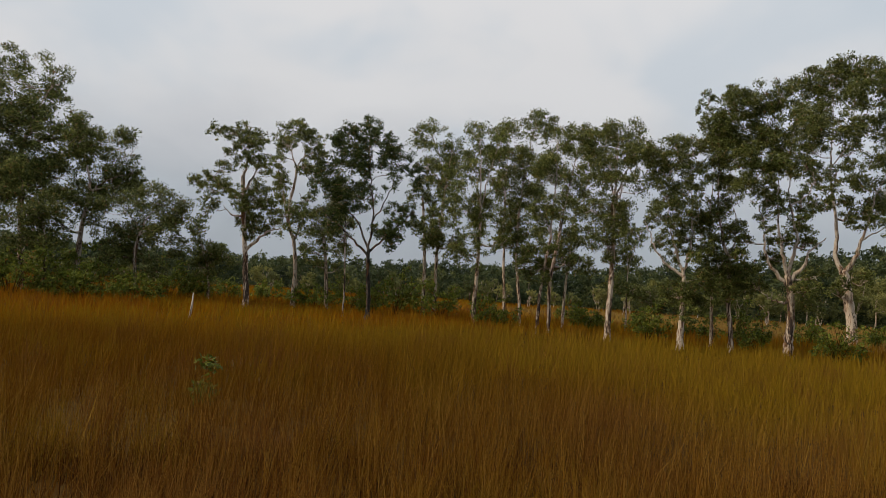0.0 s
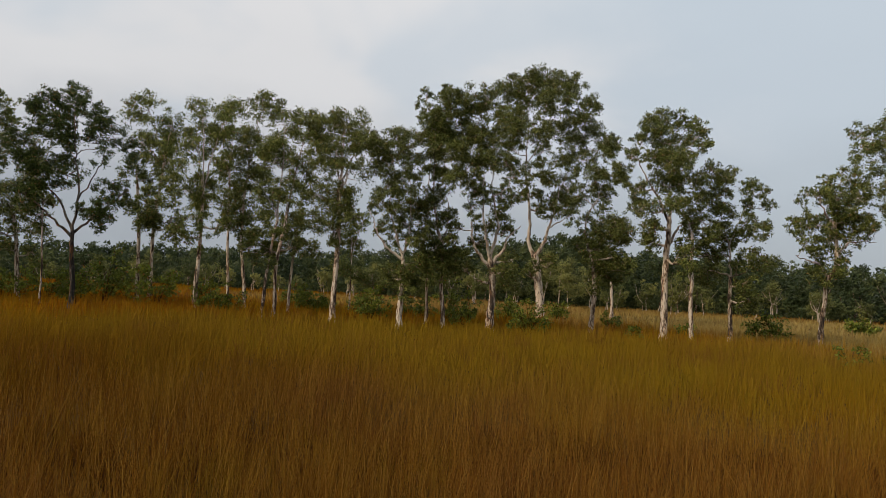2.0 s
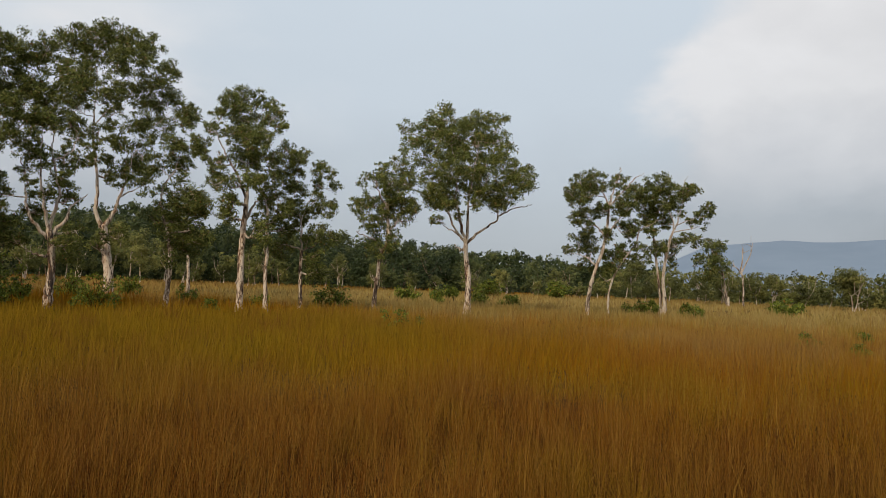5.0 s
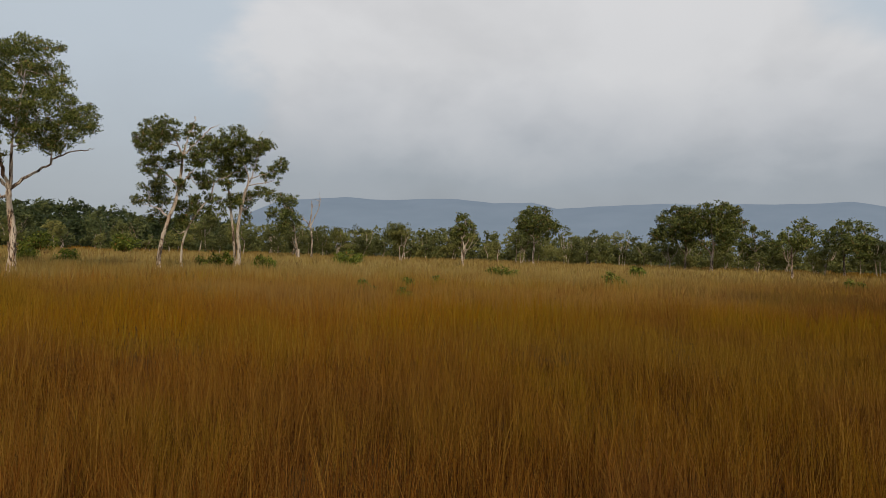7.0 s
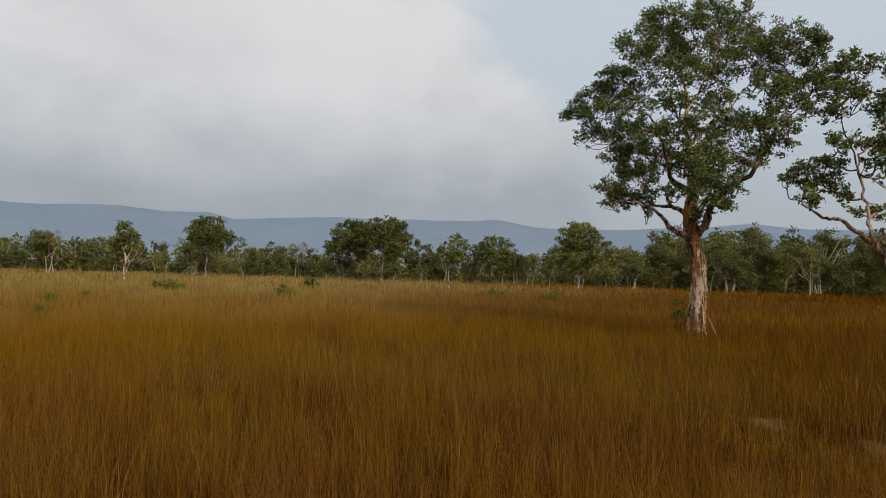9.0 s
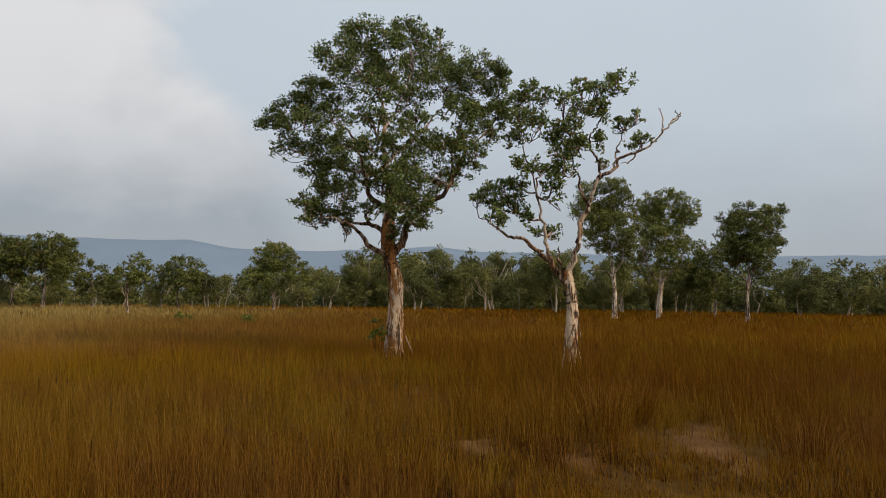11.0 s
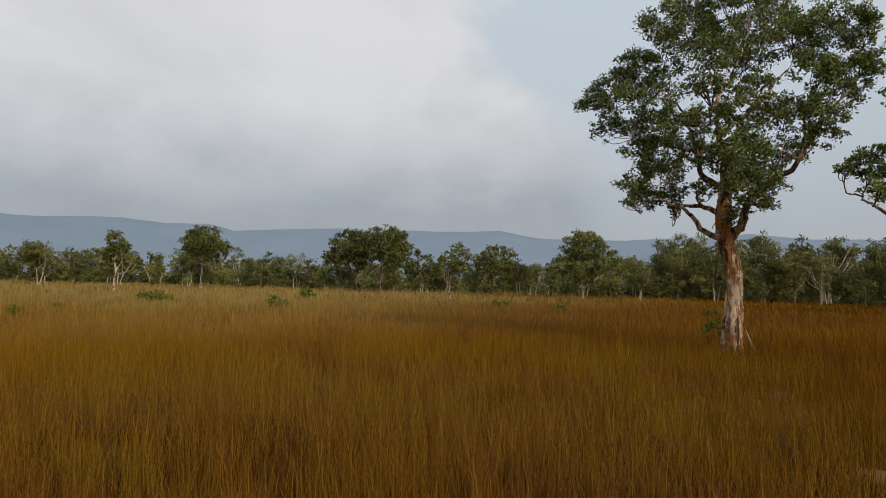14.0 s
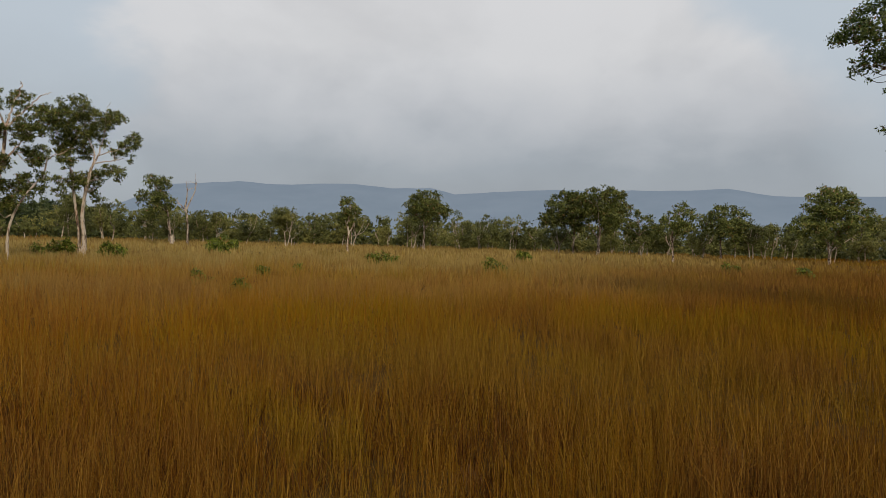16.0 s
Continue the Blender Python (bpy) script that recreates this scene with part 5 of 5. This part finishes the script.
grove_tree(89.78, 7.07, 5.5, 0.216, 90, 'g', 55,
    [(0.0,0.0), (0.0,0.63), (-0.15,2.7)],
    [(-0.24,7.27,1.65,0.79), (0.95,6.63,2.37,1.08), (-1.4,5.94,1.65,1.22), (2.7,5.69,1.65,0.86), (-0.19,4.66,3.09,1.15), (-2.27,4.28,1.44,1.01)],
    [[(-0.02,1.73), (1.58,4.05), (3.28,5.51)], [(-0.02,1.73), (0.99,4.36), (1.54,6.31)], [(-0.14,2.05), (-1.08,4.63), (-1.4,5.94)], [(-0.01,1.41), (2.17,3.1), (3.3,4.1)]])
grove_tree(63.47, -25.93, -21.6, 0.264, 66, 'g', 56,
    [(0,0), (0,1.05), (0.06,1.95), (-0.01,3.44), (-0.08,4.84)],
    [(-1.9,11.79,1.7,0.89), (-0.44,12.19,1.46,0.76), (0.79,11.37,1.46,0.95), (-2.41,10.26,1.58,0.95), (-0.47,10.2,2.06,1.14), (-1.46,8.7,1.7,1.01), (0.75,8.85,1.46,1.01), (-0.04,7.15,1.7,0.89), (1.48,7.32,1.09,0.89), (-1.96,7.39,1.09,0.7), (0.65,5.93,1.34,0.63)],
    [[(0,3.94), (-0.8,4.44), (-2.24,4.65)], [(0.05,4.19), (0.69,5.53), (0.81,7.18)], [(-0.08,4.69), (-0.53,6.45), (-1.27,8.49), (-1.92,10.55)], [(-0.3,5.95), (0.22,8.46), (0.02,10.74)]])
grove_tree(72.82, -34.52, -25.4, 0.374, 78, 'g', 57,
    [(0,0), (0,1.33), (0.14,2.89), (0.34,4.62)],
    [(-0.58,12.47,1.72,0.9), (1.16,12.62,1.87,0.9), (2.95,12.02,1.58,0.9), (3.66,11.12,0.79,0.6), (-1.37,11.32,1.43,0.97), (0.53,10.95,2.01,1.12), (2.39,10.59,1.58,0.97), (-1.73,9.56,1.43,0.97), (-0.05,8.92,1.72,0.97), (1.55,8.88,1.72,0.97), (-0.9,7.48,1.43,0.82), (0.98,7.16,1.43,0.82), (2.58,7.7,1.29,0.82), (2.54,5.69,1.08,0.67), (-1.8,6.03,1.08,0.67)],
    [[(0.21,3.47), (-0.99,5.38), (-1.5,7.26), (-1.74,9.32)], [(0.34,4.45), (0.92,6.93), (1.62,9.52)], [(0.27,3.75), (1.96,5.93), (2.85,7.75)], [(0.34,4.62), (-0.14,7.53), (-0.35,10.46)], [(0.2,3.18), (0.67,4.91), (1.18,6.34)]])
grove_tree(61.90, -37.95, -31.4, 0.252, 70, 'd', 58,
    [(0,0), (0,1.17), (-0.04,2.64), (0.18,4.17)],
    [(0.05,9.93,1.8,0.81), (1.38,9.61,1.55,0.87), (-1.25,9.49,1.35,0.94), (2.2,8.59,1.16,1.01), (-1.78,8.25,1.03,0.94), (-0.39,8.45,1.67,1.14), (1.12,8.14,1.67,1.14), (2.75,7.34,0.77,0.74), (-1.32,6.98,1.29,0.87), (0.22,6.93,1.67,0.94), (1.72,6.89,1.29,0.87), (-2.05,6.75,0.71,0.6), (-0.69,5.76,1.03,0.54), (1.05,5.73,1.03,0.54)],
    [[(0.07,3.43), (-0.55,4.52), (-1.16,6.27)], [(0.13,3.92), (1,5.48), (1.78,7.18)], [(0.18,4.02), (0.28,6.24), (0.43,8.21)], [(-0.04,2.54), (0.48,4.02), (0.78,5.49)]])
grove_tree(85.18, -47.66, -29.1, 0.228, 95, 'd', 59,
    [(0.0,0.0), (0.0,0.9), (0.05,4.01)],
    [(-0.21,7.49,3.42,2.13), (1.68,6.78,2.66,1.9), (-2.16,6.1,2.28,1.9)],
    [])

# ---- the two near trees ----
grove_tree(21.79, -2.98, -4.7, 0.235, 20, 'h', 301,
    [(0,0), (0,0.41), (0.03,1.42), (-0.01,2.35), (-0.2,2.9), (-0.26,3.45), (-0.2,4.16), (-0.2,4.88)],
    [(-0.9,9.35,0.85,0.53), (-1.67,8.97,0.64,0.64), (0.35,9.4,0.79,0.45), (1.19,9.07,0.64,0.53), (-0.25,9.07,0.6,0.53), (1.7,8.58,0.72,0.45), (2.47,8.48,0.72,0.45), (2.94,7.71,0.45,0.64), (2.15,7.71,0.75,0.57), (1.27,8.08,0.83,0.57), (0.47,8.53,0.83,0.64), (-0.33,8.36,0.64,0.64), (-1.13,8.47,0.75,0.64), (-1.61,7.78,0.64,0.49), (-2.46,7.65,0.72,0.53), (-2.93,7.13,0.68,0.45), (-3.51,6.67,0.57,0.42), (-2.63,6.72,0.83,0.38), (-1.84,7.05,0.6,0.45), (-0.53,7.79,0.6,0.49), (0.33,7.66,0.75,0.6), (1.8,7.22,0.68,0.42), (2.55,7.06,0.64,0.42), (-3.02,5.96,0.75,0.34), (-2.11,5.96,0.64,0.45), (-1.43,6.19,0.64,0.38)] +
    [(-0.74,6.06,0.72,0.42), (0.44,6.33,0.87,0.45), (1.17,6.14,0.6,0.45), (1.75,6.14,0.45,0.45), (-2.35,5.32,0.53,0.53), (-1.73,5.32,0.64,0.53), (-2.25,4.63,0.53,0.49), (-1.55,4.71,0.64,0.49), (-1.05,5.39,0.6,0.42), (-0.31,5.55,0.64,0.34), (-2.08,4.1,0.49,0.3), (-1.45,4.2,0.49,0.26), (0.31,5.65,0.64,0.45), (1.11,5.17,0.68,0.45), (0.41,4.96,0.72,0.45), (0.22,4.4,0.53,0.49), (0.76,4.28,0.53,0.42), (0.5,3.9,0.45,0.23), (-0.02,3.58,0.19,0.26), (-1.39,3.79,0.19,0.3), (0.56,7.01,0.53,0.26), (-0.68,6.94,0.64,0.34), (0.11,6.78,0.49,0.26), (-0.38,4.96,0.49,0.38), (-0.72,4.27,0.38,0.26), (2.07,6.49,0.53,0.3),
     (3.15,7.2,0.4,0.45), (2.75,6.55,0.45,0.4), (2.35,5.95,0.42,0.4), (1.85,5.45,0.42,0.4), (3.1,8.25,0.35,0.4), (-2.55,4.35,0.4,0.35), (-2.4,3.95,0.35,0.25)],
    [[(-0.25,2.98), (-0.68,3.21), (-1.08,3.68), (-1.48,3.92), (-1.95,4.02)], [(-0.26,3.61), (-0.76,3.84), (-1.24,3.89), (-1.56,4.15)], [(-0.23,4.27), (-0.66,4.52), (-0.82,5.03), (-0.99,5.68), (-1.27,6.4), (-1.64,6.81)], [(-0.2,4.8), (-0.31,5.84), (-0.36,6.81), (-0.5,7.46), (-0.92,8.11)], [(-0.21,2.94), (0.2,3.29), (0.29,3.69), (0.7,4.28), (1.36,4.73), (1.67,5.24), (1.93,5.85), (2.23,6.25), (2.78,6.69)], [(-0.29,5.68), (0.48,6.33), (0.96,6.89), (1.35,7.33)], [(-0.35,6.65), (0.08,7.46), (0.39,8.28)], [(-1.32,6.45), (-1.99,6.35), (-2.63,6.48), (-3.24,6.56)], [(1.67,5.24), (1.64,6.01), (1.91,6.74), (2.31,7.3)], [(-0.2,4.72), (0.17,5.2), (0.57,4.96)]])
SLIM = grove_tree(17.26, -6.68, -19.5, 0.153, 16, 'h', 302,
    [(0,0), (0,0.43), (0.04,1.03), (0.04,1.64), (-0.04,2.18), (-0.06,2.39)],
    [(-0.96,6.67,0.4,0.25), (-1.17,6.42,0.31,0.21), (-0.55,6.53,0.31,0.18), (-0.13,6.47,0.34,0.2), (0.3,6.69,0.31,0.23), (0.65,6.57,0.31,0.23), (1.12,6.75,0.43,0.25), (0.29,6.19,0.34,0.28), (0.64,6.12,0.37,0.28), (-1.17,6,0.31,0.28), (-0.86,6.04,0.37,0.25), (-1.24,5.57,0.37,0.21), (-0.62,5.89,0.21,0.18), (-0.23,5.59,0.37,0.37), (0.08,5.62,0.34,0.37), (0.16,5.24,0.31,0.25), (-0.2,5.13,0.37,0.28), (0.72,5.43,0.18,0.28)] +
    [(1.18,5.75,0.31,0.21), (1.52,5.93,0.15,0.14), (1.6,5.38,0.34,0.2), (0.77,4.87,0.18,0.12), (-0.97,4.95,0.31,0.25), (-0.57,4.8,0.37,0.18), (-0.15,4.79,0.34,0.21), (-0.37,4.36,0.28,0.34), (-1.94,4.29,0.31,0.21), (-1.52,4.4,0.28,0.21), (-1.17,4.39,0.28,0.25), (-2.13,4.09,0.21,0.15), (-1.69,3.96,0.34,0.25), (-1.31,3.95,0.34,0.28), (-1.07,3.69,0.25,0.25), (-1.6,3.66,0.31,0.18), (-0.4,3.33,0.28,0.2), (-0.77,3.3,0.18,0.11)],
    [[(-0.06,2.06), (-0.24,2.37), (-0.47,2.62), (-0.71,2.87), (-1.01,3.1), (-1.38,3.19), (-1.69,3.39), (-1.88,3.57), (-2.11,3.65)], [(-0.35,2.52), (-0.53,2.99), (-0.58,3.49), (-0.72,3.99), (-0.76,4.47), (-0.56,4.74), (-0.32,5.18)], [(-0.06,2.31), (0.09,2.67), (0.21,3.1), (0.26,3.53), (0.45,3.89), (0.52,4.23), (0.7,4.56), (0.98,4.68), (1.15,4.99), (1.48,5.08), (1.85,5.3), (2.12,5.59), (2.39,5.82), (2.48,5.98)], [(0.43,3.9), (0.25,4.27), (0.21,4.59), (0.09,4.84), (-0.02,5.35)], [(0.7,4.56), (0.68,4.87), (0.5,5.19), (0.47,5.45), (0.65,5.71), (0.73,5.96), (0.94,6.35)], [(0.98,4.7), (1.06,5.07), (1.07,5.29), (1.22,5.4)], [(-0.72,4.18), (-0.9,4.76), (-1.09,5.35), (-1.11,6.06)], [(2.14,5.61), (2.06,5.89), (1.97,6.09)], [(2.34,5.76), (2.39,5.91), (2.35,6.04)], [(1.58,5.11), (1.39,4.9), (1.14,4.86)], [(-0.15,2.39), (-0.22,2.71), (-0.21,2.96)]])

bare_tree(57.89, 73.89, 52.6, 0.19, 701,
    [(-0.0,0.0), (-0.0,-0.1), (-0.09,3.21), (-0.43,4.95)],
    [[(-0.26,4.12), (-0.88,4.93), (-1.41,5.11)], [(-0.35,4.61), (-0.17,6.38), (-0.31,7.93)], [(-0.27,4.26), (0.26,5.56), (0.74,6.72), (0.94,8.15)]],
    "dead leafless tree with bare grey forked branches at the wood's edge")



def bark_collar(tree, u, v, r, seed):
    """A dark ragged ring of old bark round a trunk."""
    rng = np.random.default_rng(seed)
    a = np.linspace(0, 2 * math.pi, 25)
    ring = np.stack([r * np.cos(a), r * np.sin(a) - u, v + 0.05 * np.sin(a + seed) + 0.02 * rng.normal(size=25)], 1)
    ring[-1] = ring[0]
    me, f = tube(ring, 0.026 + 0.012 * rng.uniform(-1, 1, 25), 6, 0.15, rng)
    part("bark_collar", mesh_of("bark_collar", me, f, BARK["k"], True), tree, "dark ragged ring of old bark")


for u, v, r in ((0.05, 0.92, 0.142), (0.05, 1.72, 0.128), (0.03, 1.9, 0.124)):
    bark_collar(SLIM, u, v, r, int(v * 100))


def stick(name, path, r0, seed, label, category, mat):
    """A thin broken stem or fallen branch."""
    rng = np.random.default_rng(seed)
    p = smooth_path(path, 6)
    v, f = tube(np.vstack([p, p[-1] + 0.002]), np.r_[np.linspace(r0, r0 * 0.5, len(p)), 0.001], 7, 0.08, rng)
    tagged(new(name, mesh_of(name, v, f, mat, True)), label, category)


stick("fallen_branch", [(21.7, -3.62, 0.0), (21.74, -3.4, 0.5), (21.77, -3.24, 0.9), (21.78, -3.16, 1.42)], 0.03, 41, "thin dead branch leaning against a paperbark trunk", "branch", LIMB["h"])
stick("dead_sapling", [(-23.2, 13.2, 0.0), (-23.15, 13.23, 0.5), (-23.22, 13.3, 1.0)], 0.045, 42, "pale broken dead sapling standing in dry grass", "sapling", LIMB["p"])
stick("tree_stump", [(54.7, 72.5, 0.0), (54.7, 72.5, 0.6), (54.73, 72.5, 1.25)], 0.24, 43, "short pale bleached tree stump at the wood's edge", "stump", LIMB["p"])

# ---- shrubs ----
SHRUBS_A = [
    (-5.7, 27.7, 0.74, 1.27),
    (-13.5, 29.4, 0.90, 1.46),
    (-10.7, 32.6, 0.70, 2.40),
    (-8.7, 29.0, 0.69, 1.42),
    (-9.2, 38.2, 0.70, 1.26),
    (4.0, 36.1, 0.89, 1.19),
    (3.4, 36.1, 0.53, 0.95),
    (-3.1, 35.1, 0.52, 0.99),
    (-1.7, 29.2, 0.29, 0.59),
    (-7.1, 43.7, 1.08, 1.09),
    (12.5, 58.0, 1.06, 1.07),
    (12.4, 47.7, 0.48, 0.78),
    (15.3, 46.9, 0.56, 0.78),
    (17.5, 46.2, 0.56, 0.86),
    (-19.6, 34.1, 0.58, 1.26),
    (-25.0, 33.0, 1.01, 1.64),
    (-35.1, 14.4, 1.82, 1.67),
    (-32.3, 15.8, 1.44, 1.74),
    (-39.3, 22.0, 1.44, 1.92),
    (-36.2, 11.6, 1.82, 2.43),
    (-42.3, 26.6, 1.20, 1.30),
    (-29.8, 26.6, 1.28, 1.74),
    (-29.5, 29.9, 1.68, 2.65),
    (-26.2, 30.2, 1.44, 2.22),
]
SHRUBS_B = [
    (-32.6, 26.5, 1.34, 1.48),
    (-21.2, 27.9, 0.70, 1.42),
    (-24.6, 41.2, 0.77, 1.45),
    (-13.9, 31.0, 0.95, 1.66),
    (-9.8, 31.5, 0.79, 1.49),
    (-5.7, 28.4, 0.74, 1.34),
    (-44.7, 32.0, 1.76, 1.40),
    (-37.5, 13.8, 1.60, 1.74),
    (-8.1, 4.9, 0.08, 0.5),
    (-39.7, 13.8, 1.85, 2.99),
    (-40.4, 17.5, 1.58, 2.94),
    (-40.6, 21.6, 1.47, 2.32),
    (-44.7, 17.4, 1.53, 2.60),
    (-29.9, 32.3, 1.23, 2.59),
    (-27.5, 26.2, 0.91, 1.82),
    (-33.5, 28.5, 1.06, 2.23),
    (-20.9, 29.3, 0.63, 1.16),
    (-19.2, 35.1, 0.70, 1.07),
    (-16.3, 34.3, 0.79, 1.21),
    (-12.5, 33.8, 0.63, 1.05),
    (-8.9, 39.0, 0.83, 1.00),
    (-14.4, 36.6, 0.64, 1.13),
    (-19.8, 36.3, 0.74, 0.97),
    (0.3, 35.3, 0.46, 0.70),
    (17.7, 66.2, 1.34, 1.20),
    (18.2, 55.7, 0.67, 0.88),
    (19.1, 50.1, 0.53, 0.92),
    (28.3, 83.9, 1.58, 2.17),
    (38.3, 85.5, 1.67, 2.12),
    (25.2, 35.8, 0.90, 0.80),
    (23.9, 37.9, 0.44, 0.89),
    (24.0, 40.1, 0.84, 0.76),
    (4.6, 21.2, 0.42, 0.8),
    (16.1, 16.4, 0.31, 0.53),
    (21.4, 19.6, 0.19, 0.49),
    (15.7, 14.0, 0.14, 0.48),
    (23.8, 20.0, 0.15, 0.45),
    (35.8, 25.9, 0.72, 0.59),
    (38.9, 44.2, 0.67, 0.78),
    (33.6, 16.4, 0.67, 0.73),
    (38.4, 27.5, 1.15, 0.65),
    (45.4, 51.9, 1.40, 1.08),
    (49.1, 8.7, 0.64, 0.58),
    (44.8, 4.0, 0.58, 0.62),
    (53.8, 25.4, 0.58, 0.73),
    (21.7, -2.52, 0.36, 1.2),
    (5.35, 21.1, 0.18, 0.8),
]
for i, (x, y, r, h) in enumerate(SHRUBS_A + SHRUBS_B):
    shrub(x, y, r, h, 500 + i)
